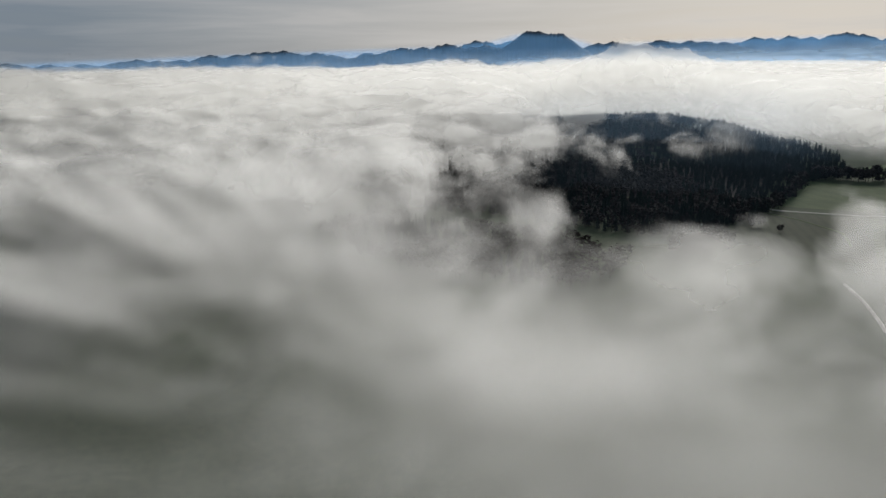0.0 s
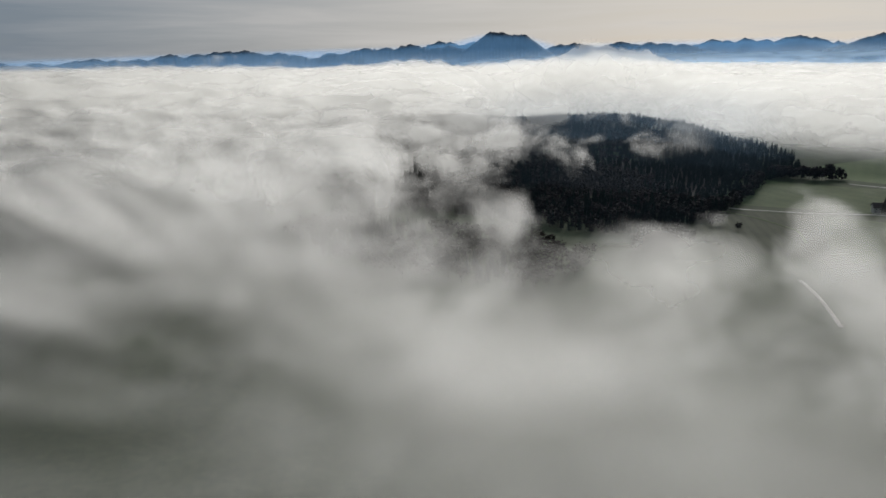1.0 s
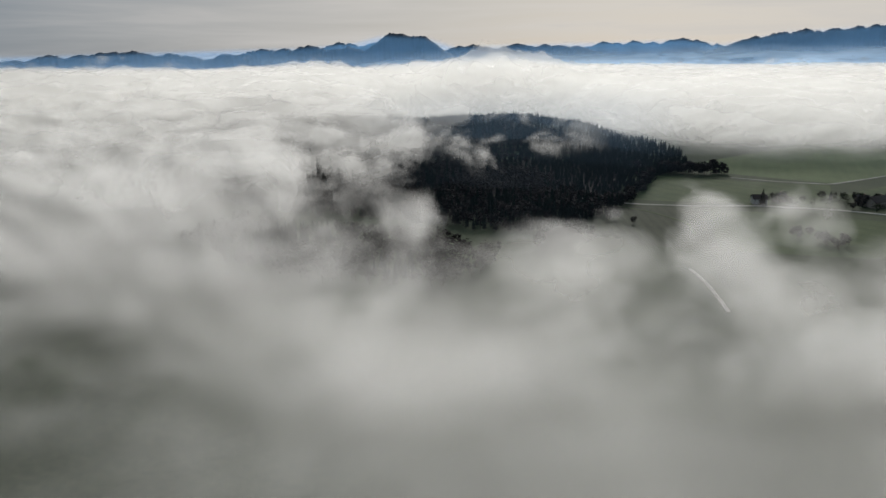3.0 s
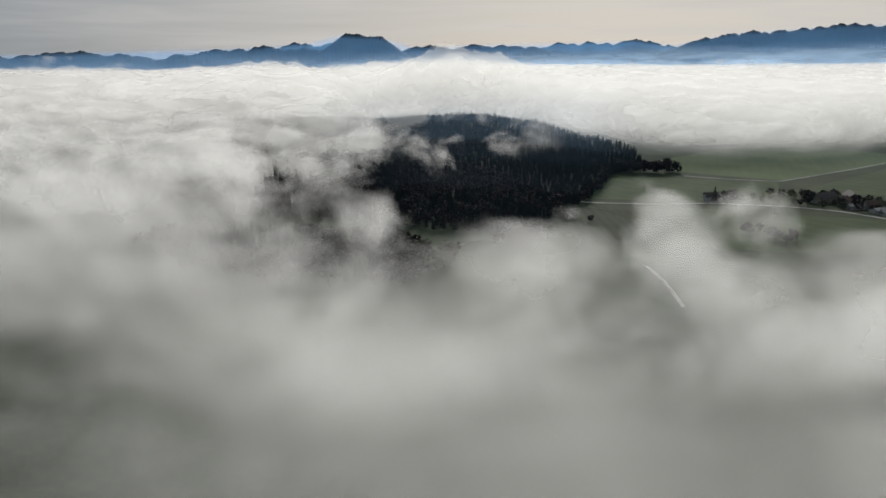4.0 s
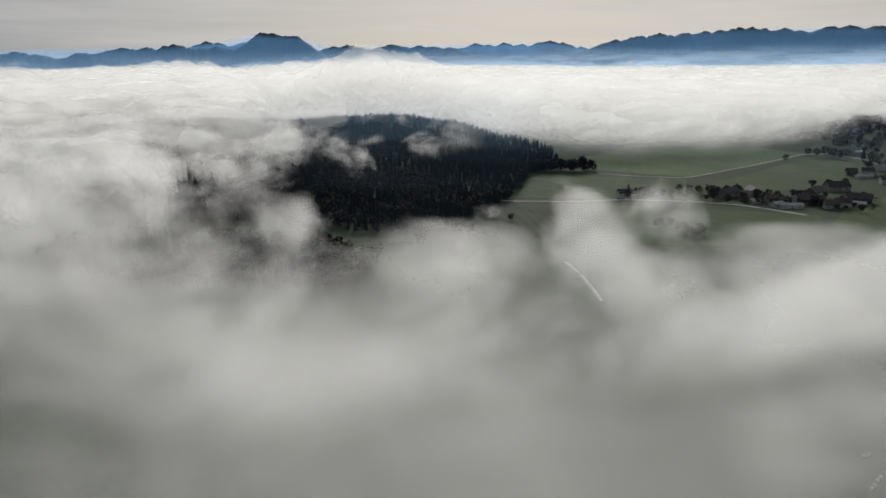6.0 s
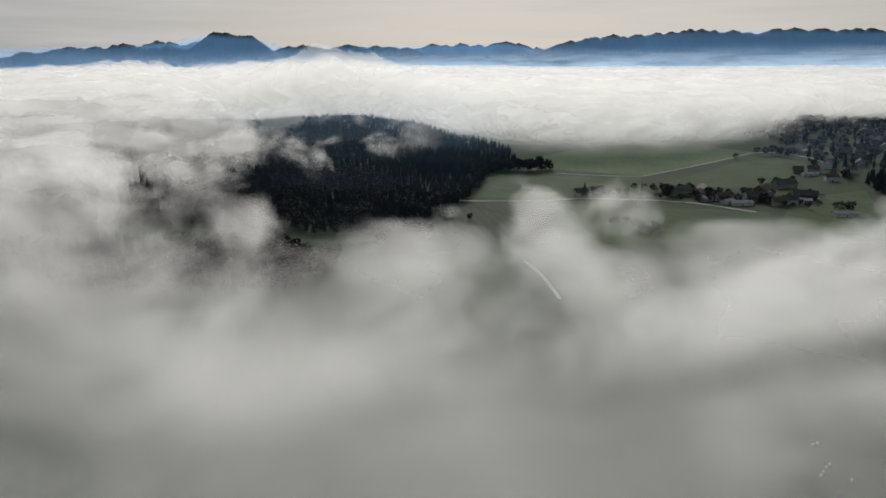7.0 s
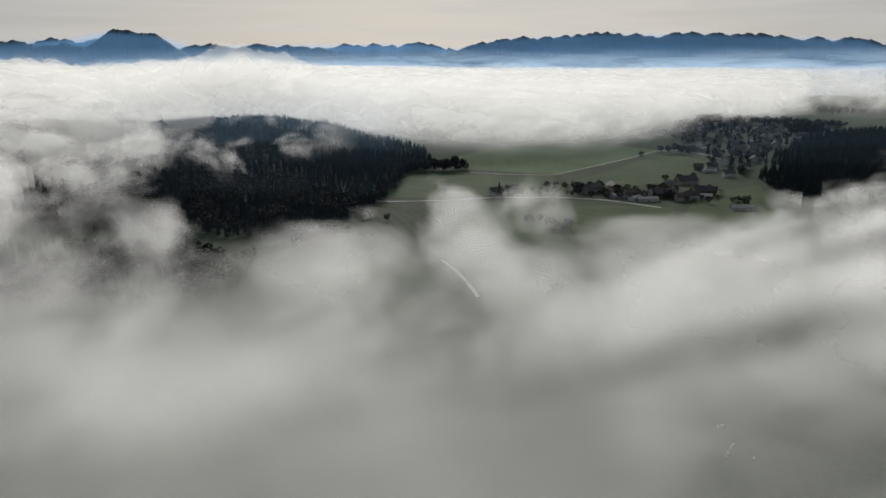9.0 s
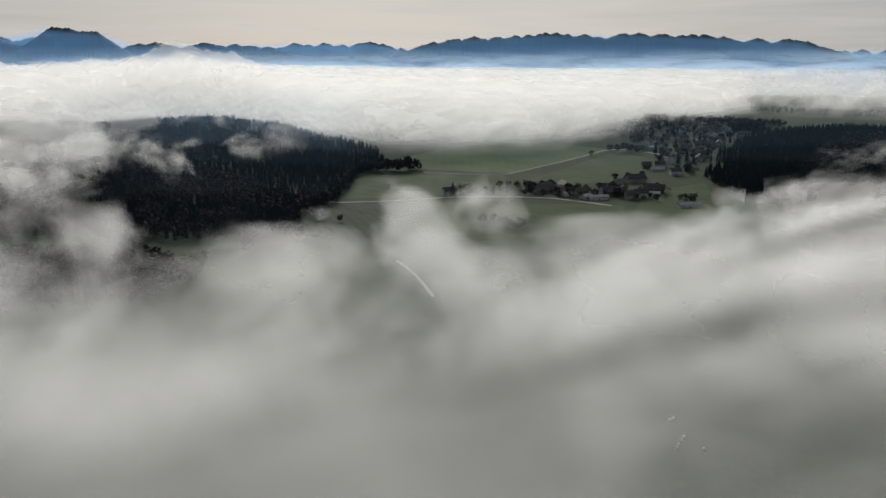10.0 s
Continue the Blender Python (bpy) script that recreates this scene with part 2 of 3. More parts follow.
draped("field_1", [(25.0, 800), (41.0, 812), (40.0, 968), (27.8, 960)], MAT_FIELD_MID, "mown green pasture between wood edge and lane", 0.15)
draped("field_2", [(29.4, 1040), (40.2, 980), (48.5, 1232), (38.5, 1470)], MAT_FIELD_LIGHT, "pale green young crop field below the fog bank", 0.16)
draped("field_3", [(40.4, 885), (48.9, 930), (52.6, 1120), (48.5, 1222)], MAT_FIELD_MID, "darker green sloping meadow beside the hamlet", 0.14)
draped("field_4", [(21.5, 600), (33.0, 590), (31.5, 765), (23.2, 765)], MAT_FIELD_DARK, "dark combed stubble field below the lane", 0.13)
draped("field_5", [(33.0, 590), (50.4, 640), (49.6, 778), (32.0, 768)], MAT_FIELD_MID, "green meadow in front of the hamlet", 0.12)
draped("field_6", [(50.2, 690), (58.0, 720), (55.6, 960), (51.2, 862)], MAT_FIELD_MID, "small green paddock behind the white house", 0.17)


# litter sheets near black: shade between the trees is put into the colour
MAT_SHADED_LITTER = surface("shaded_forest_litter", (0.012, 0.011, 0.009), (0.026, 0.022, 0.017), 18.0, 0.95, 2.0)
draped("forest_floor_1", [(-5.0, 800), (23.6, 752), (27.2, 1190), (-5.0, 1335)], MAT_SHADED_LITTER, "leaf litter under the hill wood, darkened for tree shade", 0.10, 40)
draped("forest_floor_2", [(56.8, 930), (74.0, 890), (75.5, 1240), (60.3, 1330)], MAT_SHADED_LITTER, "needle litter under the slope wood, darkened for tree shade", 0.10, 30)


def strip(name, points, width, mat, label, lift=0.3, category="road"):
    """A way along a few bends, given as bearing and distance, with a slight camber."""
    p = np.array([at(*q) for q in points])
    s = np.concatenate([[0], np.cumsum(np.hypot(*np.diff(p, axis=0).T))])
    t = np.arange(0, s[-1], 4.0)
    c = np.stack([np.interp(t, s, p[:, 0]), np.interp(t, s, p[:, 1])], 1)
    for _ in range(6):
        c[1:-1] = (c[:-2] + 2 * c[1:-1] + c[2:]) / 4
    d = np.gradient(c, axis=0)
    nrm = np.stack([-d[:, 1], d[:, 0]], 1) / np.hypot(*d.T)[:, None]
    wob = 1 + 0.25 * (fractal(c[:, 0], c[:, 1], 22.0, 2) - 0.5)
    cols = []
    for k, dz in ((-0.5, -0.25), (-0.42, 0.0), (0.0, 0.06), (0.42, 0.0), (0.5, -0.25)):
        q = c + nrm * (width * k * wob)[:, None]
        cols.append(np.stack([q[:, 0], q[:, 1], terrain(q[:, 0], q[:, 1]) + lift + dz], 1))
    me = mesh_of(name, np.stack(cols, 1).reshape(-1, 3), grid_faces(len(c), 5)[:, ::-1], [mat], shade=True)
    return tagged(new(name, me), label, category, kind="structure")


strip("road_1", [(21.5, 800), (23.9, 784), (26.4, 773), (31.1, 777), (35.7, 800), (41.1, 806), (44.5, 800), (49.0, 770)], 4.2, MAT_GRAVEL, "pale gravel lane from the wood to the hamlet")
strip("road_2", [(31.0, 528), (31.6, 514), (32.5, 491), (33.3, 466), (34.2, 438)], 2.5, MAT_GRAVEL, "pale farm track emerging from the fog")
strip("road_3", [(33.4, 982), (36.5, 972), (40.1, 974), (44.0, 1085), (47.9, 1230), (49.6, 1240), (52.0, 1190), (53.2, 1130)], 3.2, MAT_GRAVEL, "narrow pale path between two fields")
strip("road_4", [(24.5, 764), (27.5, 735), (30.5, 690), (31.2, 640)], 2.2, MAT_FIELD_LIGHT, "faint grassy field path", category="path")


# ---------------------------------------------------------------- mountains
def massif(name, dist, peaks, slope, mat, label, foot=520.0, rough=0.05, seed=0.0):
    """A mountain with a crest through a few summits (bearing, height angle), flanks and spurs."""
    a0, a1 = min(p[0] for p in peaks) - 3.5, max(p[0] for p in peaks) + 3.5
    az = np.arange(a0, a1, 0.05)
    crest = np.full_like(az, -0.6)
    for a, e in peaks:
        s = np.abs(az - a)
        crest = np.maximum(crest, e - slope * (np.sqrt(s * s + 0.006) - 0.0775))
    crest = crest + 2.4 * rough * ((fractal(az * 60 + seed, az * 0 + seed, 38.0, 4) - 0.5) * 1.6 + (fractal(az * 60 - seed, az * 0 + seed, 11.0, 3) - 0.5) * 1.3)
    rad = np.concatenate([np.linspace(-foot, 0, 22), np.linspace(15, 160, 6)])
    A, R = np.meshgrid(az, rad, indexing="ij")
    z_top = 150 + dist * np.tan(np.radians(crest))[:, None]
    spur = fractal(A * 75 + seed, R * 0.6 + seed, 90.0, 4) - 0.5
    t = np.where(R <= 0, np.clip(1 + R / foot, 0, 1), np.clip(1 - R / 160, 0, 1))
    prof = t ** 1.35
    z = -30 + (z_top + 30) * prof + spur * 120 * prof * (1 - t) * 1.6
    x, y = at(A, dist + R)
    me = mesh_of(name, np.stack([x, y, z], -1).reshape(-1, 3), grid_faces(*A.shape)[:, ::-1], [mat], shade=True)
    return tagged(new(name, me), label, "mountain", kind="structure")


massif("mountain_1", 4550, [(6.3, 2.03), (6.9, 2.46), (7.15, 2.44), (7.4, 2.43), (7.65, 2.42), (7.9, 2.38), (8.15, 2.30), (8.4, 2.22), (8.7, 2.2), (9.0, 2.19), (9.3, 2.18), (9.55, 2.17)], 0.70, MAT_ROCK_HAZED, "broad flat-topped dark blue mountain", rough=0.045, seed=11)
massif("mountain_2", 4800, [(2.0, 1.42), (2.9, 1.88), (3.7, 1.78), (4.6, 1.55), (5.65, 1.80)], 0.45, MAT_ROCK_FAR_HAZED, "distant summits, paled and blued for haze", foot=70.0, rough=0.05, seed=23)
massif("mountain_3", 4600, [(-8.3, 0.9), (-5.4, 1.08), (-4.3, 1.03), (-2.87, 1.4), (-1.2, 1.4), (0.65, 1.62), (1.7, 1.35), (2.75, 1.42), (3.64, 1.50), (4.6, 1.1)], 0.30, MAT_ROCK_HAZED, "long dark blue wooded foothill ridge", rough=0.05, seed=37)
massif("mountain_4", 4640, [(-17.5, 1.08), (-15.5, 1.1), (-14.2, 1.2), (-13.4, 1.23), (-12.14, 1.33), (-11.2, 1.05), (-9.57, 1.16), (-8.5, 0.95)], 0.30, MAT_ROCK_HAZED, "row of low jagged blue peaks", rough=0.05, seed=51)
massif("mountain_5", 4680, [(-33, 0.66), (-30.9, 0.68), (-28.3, 0.56), (-26.2, 0.56), (-23.6, 0.66), (-22.6, 0.80), (-21.2, 0.72), (-19.6, 0.74), (-18.0, 0.8)], 0.20, MAT_ROCK_HAZED, "far low blue hills", rough=0.04, seed=67)
massif("mountain_6", 4660, [(12.4, 1.43), (13.4, 1.50), (14.4, 1.33), (15.9, 1.36), (16.9, 1.58), (17.9, 1.33), (18.9, 1.43), (20.1, 1.37), (21.4, 1.28)], 0.30, MAT_ROCK_HAZED, "low blue hills with rounded tops", rough=0.04, seed=83)
massif("mountain_7", 4800, [(22.4, 1.24), (23.4, 1.54), (24.5, 1.42), (25.7, 1.54), (27.0, 1.45), (28.4, 1.56), (29.2, 1.68), (30.2, 1.5), (31.6, 1.15)], 0.36, MAT_ROCK_FAR_HAZED, "pale blue distant crest", foot=70.0, rough=0.05, seed=97)
massif("mountain_8", 4580, [(34.2, 1.6), (36.0, 1.92), (37.4, 2.09), (39.2, 2.02), (40.6, 2.1), (41.6, 2.12), (42.9, 2.31), (43.7, 2.31), (44.6, 2.2), (45.9, 2.16), (46.9, 2.0)], 0.30, MAT_ROCK_HAZED, "long dark blue mountain range", rough=0.05, seed=111)
massif("mountain_9", 4560, [(48.8, 2.25), (49.9, 2.26), (51.5, 2.19), (53.1, 2.06), (53.7, 2.11), (54.6, 2.05), (56.0, 1.92), (58.2, 1.76), (60.2, 1.74), (61.0, 1.6)], 0.33, MAT_ROCK_HAZED, "long dark blue mountain range with a steep end", rough=0.045, seed=131)
massif("mountain_10", 4800, [(63.0, 1.0), (63.9, 0.88), (64.85, 0.95), (66.4, 0.92), (68.5, 0.9), (71, 0.95)], 0.5, MAT_ROCK_FAR_HAZED, "small pale far peaks", foot=70.0, rough=0.04, seed=149)


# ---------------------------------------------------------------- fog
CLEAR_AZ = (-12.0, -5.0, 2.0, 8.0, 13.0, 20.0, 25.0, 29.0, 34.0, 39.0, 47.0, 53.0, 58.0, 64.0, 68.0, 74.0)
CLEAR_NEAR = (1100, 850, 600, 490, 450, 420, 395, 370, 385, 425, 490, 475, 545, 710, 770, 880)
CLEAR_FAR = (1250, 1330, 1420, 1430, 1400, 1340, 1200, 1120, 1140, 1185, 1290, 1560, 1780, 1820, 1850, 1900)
CREST_AZ = (-45, -19, -6, 1.3, 5, 8.5, 11, 15.5, 19.6, 22.4, 28, 45, 66)
CREST_Z = (158, 152, 146, 156, 144, 150, 155, 170, 154, 138, 126, 112, 106)


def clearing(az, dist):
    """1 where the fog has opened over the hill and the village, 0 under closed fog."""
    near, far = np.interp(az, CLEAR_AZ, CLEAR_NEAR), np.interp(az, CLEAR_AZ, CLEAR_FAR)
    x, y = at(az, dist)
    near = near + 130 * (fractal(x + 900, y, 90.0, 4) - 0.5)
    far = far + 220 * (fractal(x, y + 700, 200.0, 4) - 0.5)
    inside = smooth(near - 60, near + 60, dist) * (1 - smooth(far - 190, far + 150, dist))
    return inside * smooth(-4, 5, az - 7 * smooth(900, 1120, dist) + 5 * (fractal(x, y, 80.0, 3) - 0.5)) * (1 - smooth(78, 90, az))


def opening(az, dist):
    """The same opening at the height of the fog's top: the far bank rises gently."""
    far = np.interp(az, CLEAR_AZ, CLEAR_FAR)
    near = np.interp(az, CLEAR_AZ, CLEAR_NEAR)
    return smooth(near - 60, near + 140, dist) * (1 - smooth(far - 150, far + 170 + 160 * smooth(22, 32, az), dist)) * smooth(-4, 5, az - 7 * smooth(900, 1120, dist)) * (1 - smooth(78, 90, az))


def puffs(x, y, size, octaves=4):
    """Rounded heaps with creases between them, about 0 in the mean."""
    total, amount = 0, 1.0
    for k in range(octaves):
        total = total + amount * (np.abs(2 * value_noise(x + 71.0 * k, y + 133.0 * k, size / 2.1 ** k) - 1) - 0.42)
        amount *= 0.52
    return total


def fog_top(x, y):
    az, dist = bearing(x, y)
    az = np.where(az < -140, az + 360, az)
    far = 138 - 12 * smooth(20, 42, az)
    z = 82 + (far - 82) * smooth(700, 2100, dist) - 14 * bump(dist, 480, 260) * smooth(-5, 15, az)
    bank = smooth(1150, 1650, dist) * (1 - smooth(2000, 3000, dist))
    z = z + bank * (np.interp(az, CREST_AZ, CREST_Z) - z)
    z = z + bank * puffs(x, y, 120.0, 4) * (8 + 26 * bump(az, 13, 12))
    z = z + (fractal(x, y, 190.0, 4) - 0.5) * (24 - 12 * smooth(900, 1700, dist))
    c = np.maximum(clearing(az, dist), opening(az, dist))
    return z * (1 - c) + (terrain(x, y) + 46) * c


HOLES = (  # bearing, distance, half widths, depth: where the closed fog thins out
    (-31, 230, 9, 70, 0.08), (-24.5, 280, 6, 60, 0.12), (-19, 820, 9, 120, 0.2), (52, 480, 5, 70, 0.18), (58, 172, 9, 60, 0.5), (5, 560, 5, 110, 0.5), (-5.6, 610, 2.8, 80, 0.75), (-3.2, 475, 2.6, 70, 0.65),
    (2.6, 390, 3.6, 60, 0.60), (7.6, 375, 3.0, 55, 0.60), (12.0, 355, 2.8, 50, 0.55), (20.0, 425, 2.4, 70, 0.5), (1.5, 640, 2.2, 80, 0.45), (41.8, 426, 2.0, 40, 0.4), (24, 395, 3, 60, 0.45), (28.0, 335, 3.2, 60, 0.6), (33, 330, 2, 60, 0.45))
WISPS = (  # bearing, distance, half widths, strength: shreds left hanging in the opening
    (8.5, 960, 3.2, 160, 0.80), (12.5, 900, 2.6, 45, 0.55), (4, 900, 4.0, 220, 0.75), (0.5, 900, 2.0, 130, 0.5), (5, 1180, 3.5, 90, 0.8), (14.5, 830, 1.5, 50, 0.72), (16.5, 940, 1.4, 70, 0.66), (19.3, 985, 1.6, 60, 0.6), (22.5, 1060, 2.4, 90, 0.75), (11.5, 1100, 1.8, 60, 0.7),
    (37, 600, 4, 60, 0.5), (27.5, 480, 2.4, 45, 0.5), (22, 560, 2.0, 40, 0.5), (24.5, 470, 1.6, 40, 0.5), (42, 1300, 7, 60, 0.75), (34.5, 790, 1.2, 40, 0.6), (40.5, 590, 3.0, 60, 0.65), (17, 1150, 5, 60, 0.6), (24, 1180, 5, 80, 0.85), (38, 1190, 6, 70, 0.85), (33, 1150, 3, 50, 0.8), (63, 1000, 2.5, 80, 0.6), (67, 1050, 2.5, 90, 0.75))
PLUME = at(32.8, 455.0)


def patches(az, dist, rows):
    return sum(k * np.exp(-(((az - a) / wa) ** 2) - ((dist - r) / wr) ** 2) for a, r, wa, wr, k in rows)


def plume_shape(x, y, z):
    """A shred of fog that stands up like smoke."""
    wide = 15.0 + 0.42 * np.clip(72 - z, 0, 70)
    return np.exp(-(((x - PLUME[0] + 0.34 * (z - 40)) / wide) ** 2) - ((y - PLUME[1]) / 50.0) ** 2) * (1 - smooth(62, 94, z))


def fog_thickness(x, y, z):
    """How thick the fog is at a point of the air: 1 dense, below 0 none but for shreds."""
    # the air has been stirred: every edge is drawn out into curls
    sx, sy = x + 46 * (fractal(x + 210, y + 1.5 * z, 70.0, 3) - 0.5), y + 80 * (fractal(x - 340, y - 1.5 * z, 70.0, 3) - 0.5)
    az, dist = bearing(sx, sy)
    az = np.where(az < -140, az + 360, az)
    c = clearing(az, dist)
    top, land = fog_top(sx, sy), terrain(x, y)
    d = 0.62 + 1.0 * smooth(900, 1600, dist) - 1.2 * smooth(52, 60, az) * smooth(1600, 1900, dist) * (1 - smooth(3000, 3900, dist)) + 0.14 * (1 - smooth(300, 520, dist))
    d = d - patches(az, dist, HOLES)
    d = d - 2.6 * smooth(top - 13, top + 16, z)
    shred = -1.25 + 2.3 * patches(az, dist, WISPS) - 1.2 * smooth(land + 34, land + 62, z)
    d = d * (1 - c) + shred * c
    return np.maximum(d, 2.6 * plume_shape(sx, y, z) - 1.0)


fog_bank = tagged(new("fog"), "bank of white drifting ground fog with thin wisps", "fog", kind="stuff")


def fog_part(name, x, y, z, thick, veil, mats, torn=None):
    """A sheet of fog, without the stretches where there is none."""
    faces = grid_faces(*x.shape)
    faces = faces[((thick.ravel()[faces] > -1.05) & (veil.ravel()[faces] > 0.004)).any(1)]
    used, faces = np.unique(faces, return_inverse=True)
    if not len(used):
        return
    index = None if torn is None else (torn.ravel()[used][faces.reshape(-1, 4)].mean(1) > 0.5).astype(int)
    me = mesh_of(name, np.stack([x, y, z], -1).reshape(-1, 3)[used], faces.reshape(-1, 4)[:, ::-1], mats, index, shade=True)
    me.attributes.new("thickness", "FLOAT", "POINT").data.foreach_set("value", thick.ravel()[used].astype(np.float32))
    me.attributes.new("veil", "FLOAT", "POINT").data.foreach_set("value", veil.ravel()[used].astype(np.float32))
    part(name, me, fog_bank)


# nested slanting layers through the whole depth of the fog
az_fog = np.concatenate([np.arange(-45, 80, 0.4), np.arange(80, 315.1, 5.0)])
LEAN = math.tan(radians(64))
row = np.linspace(0, 1, 26)
r_k = 34.0
while r_k < 4150:
    A, U = np.meshgrid(az_fog, row, indexing="ij")
    bx, by = at(A, r_k)
    high = np.minimum(fog_top(*at(A, r_k + 60)), 190) + (24 if r_k < 1200 else 34)
    Z = 2 + U * high
    D = r_k + Z / LEAN + (fractal(bx, by + Z * 2.0, 60.0, 3) - 0.5) * (0.10 * min(r_k, 300) if r_k < 1250 else 12.0)
    FX, FY = at(A, D)
    dens = fog_thickness(FX, FY, Z)
    dens = np.where(Z < terrain(FX, FY) - 3, -2.0, dens)
    veil = (0.075 + 0.20 * smooth(130, 360, D) + 0.75 * smooth(340, 800, D)) * (1 - 0.46 * (1 - smooth(-18, 4, A)) * (1 - smooth(900, 1900, D)))
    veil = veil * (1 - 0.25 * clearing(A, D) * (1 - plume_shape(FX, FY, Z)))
    rim = np.interp(A, CLEAR_AZ, CLEAR_FAR)
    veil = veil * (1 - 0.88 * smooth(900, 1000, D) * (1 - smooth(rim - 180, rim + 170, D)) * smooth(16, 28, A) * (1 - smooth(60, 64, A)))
    veil = veil * (0.15 + 0.85 * smooth(0, 38, Z - terrain(FX, FY)))
    veil = veil * (1 - 0.66 * smooth(53, 60, A) * smooth(1500, 1700, D) * (1 - smooth(3200, 4000, D)))
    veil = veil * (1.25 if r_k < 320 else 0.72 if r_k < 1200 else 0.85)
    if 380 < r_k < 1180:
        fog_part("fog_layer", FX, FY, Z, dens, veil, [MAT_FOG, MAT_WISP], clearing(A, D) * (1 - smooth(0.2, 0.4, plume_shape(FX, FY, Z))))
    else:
        fog_part("fog_layer", FX, FY, Z, dens, veil, [MAT_FOG_NEAR if r_k < 240 else MAT_FOG if r_k < 1180 else MAT_FOG_FAR_LIT])
    r_k *= 1.12 if r_k < 320 else 1.045 if r_k < 1200 else 1.042

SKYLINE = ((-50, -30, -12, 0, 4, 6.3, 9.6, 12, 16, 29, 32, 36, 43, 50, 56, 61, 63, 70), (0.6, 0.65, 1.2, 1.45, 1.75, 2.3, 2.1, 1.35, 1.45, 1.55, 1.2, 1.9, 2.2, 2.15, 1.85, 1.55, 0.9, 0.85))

# haze of the plain as sheets, its blue put into their tint, before mountains and wood; pale mist low down
haze = tagged(new("haze"), "thin blue-tinted haze sheets before the mountains and the wood", "haze", kind="stuff")
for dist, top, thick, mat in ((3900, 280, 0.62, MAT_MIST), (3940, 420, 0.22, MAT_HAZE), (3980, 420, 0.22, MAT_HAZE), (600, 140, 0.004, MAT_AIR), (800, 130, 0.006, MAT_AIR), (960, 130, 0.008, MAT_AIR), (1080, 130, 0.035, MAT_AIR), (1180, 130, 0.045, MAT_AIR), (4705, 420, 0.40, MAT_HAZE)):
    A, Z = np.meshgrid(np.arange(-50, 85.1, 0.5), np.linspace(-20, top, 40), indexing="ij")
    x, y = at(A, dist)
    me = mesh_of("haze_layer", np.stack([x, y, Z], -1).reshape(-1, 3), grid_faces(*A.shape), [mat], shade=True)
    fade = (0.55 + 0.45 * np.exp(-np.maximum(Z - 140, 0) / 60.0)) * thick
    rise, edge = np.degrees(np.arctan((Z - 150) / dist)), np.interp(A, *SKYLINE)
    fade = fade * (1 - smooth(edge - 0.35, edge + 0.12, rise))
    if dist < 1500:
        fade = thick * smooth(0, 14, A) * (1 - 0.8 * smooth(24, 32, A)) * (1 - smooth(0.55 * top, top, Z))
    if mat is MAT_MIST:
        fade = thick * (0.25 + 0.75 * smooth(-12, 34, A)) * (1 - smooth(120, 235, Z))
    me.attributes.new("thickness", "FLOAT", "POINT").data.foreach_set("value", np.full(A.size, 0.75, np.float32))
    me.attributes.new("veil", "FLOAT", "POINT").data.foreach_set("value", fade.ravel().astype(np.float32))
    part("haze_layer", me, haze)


# ---------------------------------------------------------------- trees
def tube(p, q, r0, r1, sides=5):
    """A tapered limb from p to q as vertices and triangles."""
    p, q = np.asarray(p, float), np.asarray(q, float)
    d = (q - p) / np.linalg.norm(q - p)
    e = np.cross(d, [0.3, 0.9, 0.1]); e /= np.linalg.norm(e)
    f = np.cross(d, e)
    a = np.arange(sides) * 2 * np.pi / sides
    ring = np.cos(a)[:, None] * e + np.sin(a)[:, None] * f
    v = np.concatenate([p + ring * r0, q + ring * r1])
    t = []
    for i in range(sides):
        j = (i + 1) % sides
        t += [(i, j, sides + j), (i, sides + j, sides + i)]
    return v, np.array(t)


def joined(pieces):
    v, f, n = [], [], 0
    for a, b in pieces:
        v.append(a)
        f.append(np.asarray(b) + n)
        n += len(a)
    return np.concatenate(v), np.concatenate(f)


def spruce_shape(seed, height=22.0, tiers=8, points=9, sides=5):
    """Trunk and ragged drooping whorls of a spruce."""
    r = np.random.RandomState(seed)
    pieces = []
    for k in range(tiers):
        s = k / (tiers - 1)
        z0 = height * (0.14 + 0.80 * s ** 0.92)
        rad = height * 0.21 * (1 - s) ** 0.8 * r.uniform(0.85, 1.12) + 0.25
        lift = height * (0.17 - 0.07 * s)
        a = (np.arange(points * 2) + r.rand()) * np.pi / points
        out = np.where(np.arange(points * 2) % 2 == 0, 1.0, 0.52) * r.uniform(0.8, 1.15, points * 2) * rad
        ring = np.stack([np.cos(a) * out, np.sin(a) * out, z0 - 0.22 * out + r.uniform(-.3, .3, points * 2)], 1)
        top = np.array([[r.uniform(-.2, .2), r.uniform(-.2, .2), min(z0 + lift, height)]])
        n = points * 2
        pieces.append((np.concatenate([ring, top]), np.array([(i, (i + 1) % n, n) for i in range(n)])))
    return tube((0, 0, -1.0), (0, 0, height * 0.9), height * 0.017, 0.05, sides), joined(pieces)


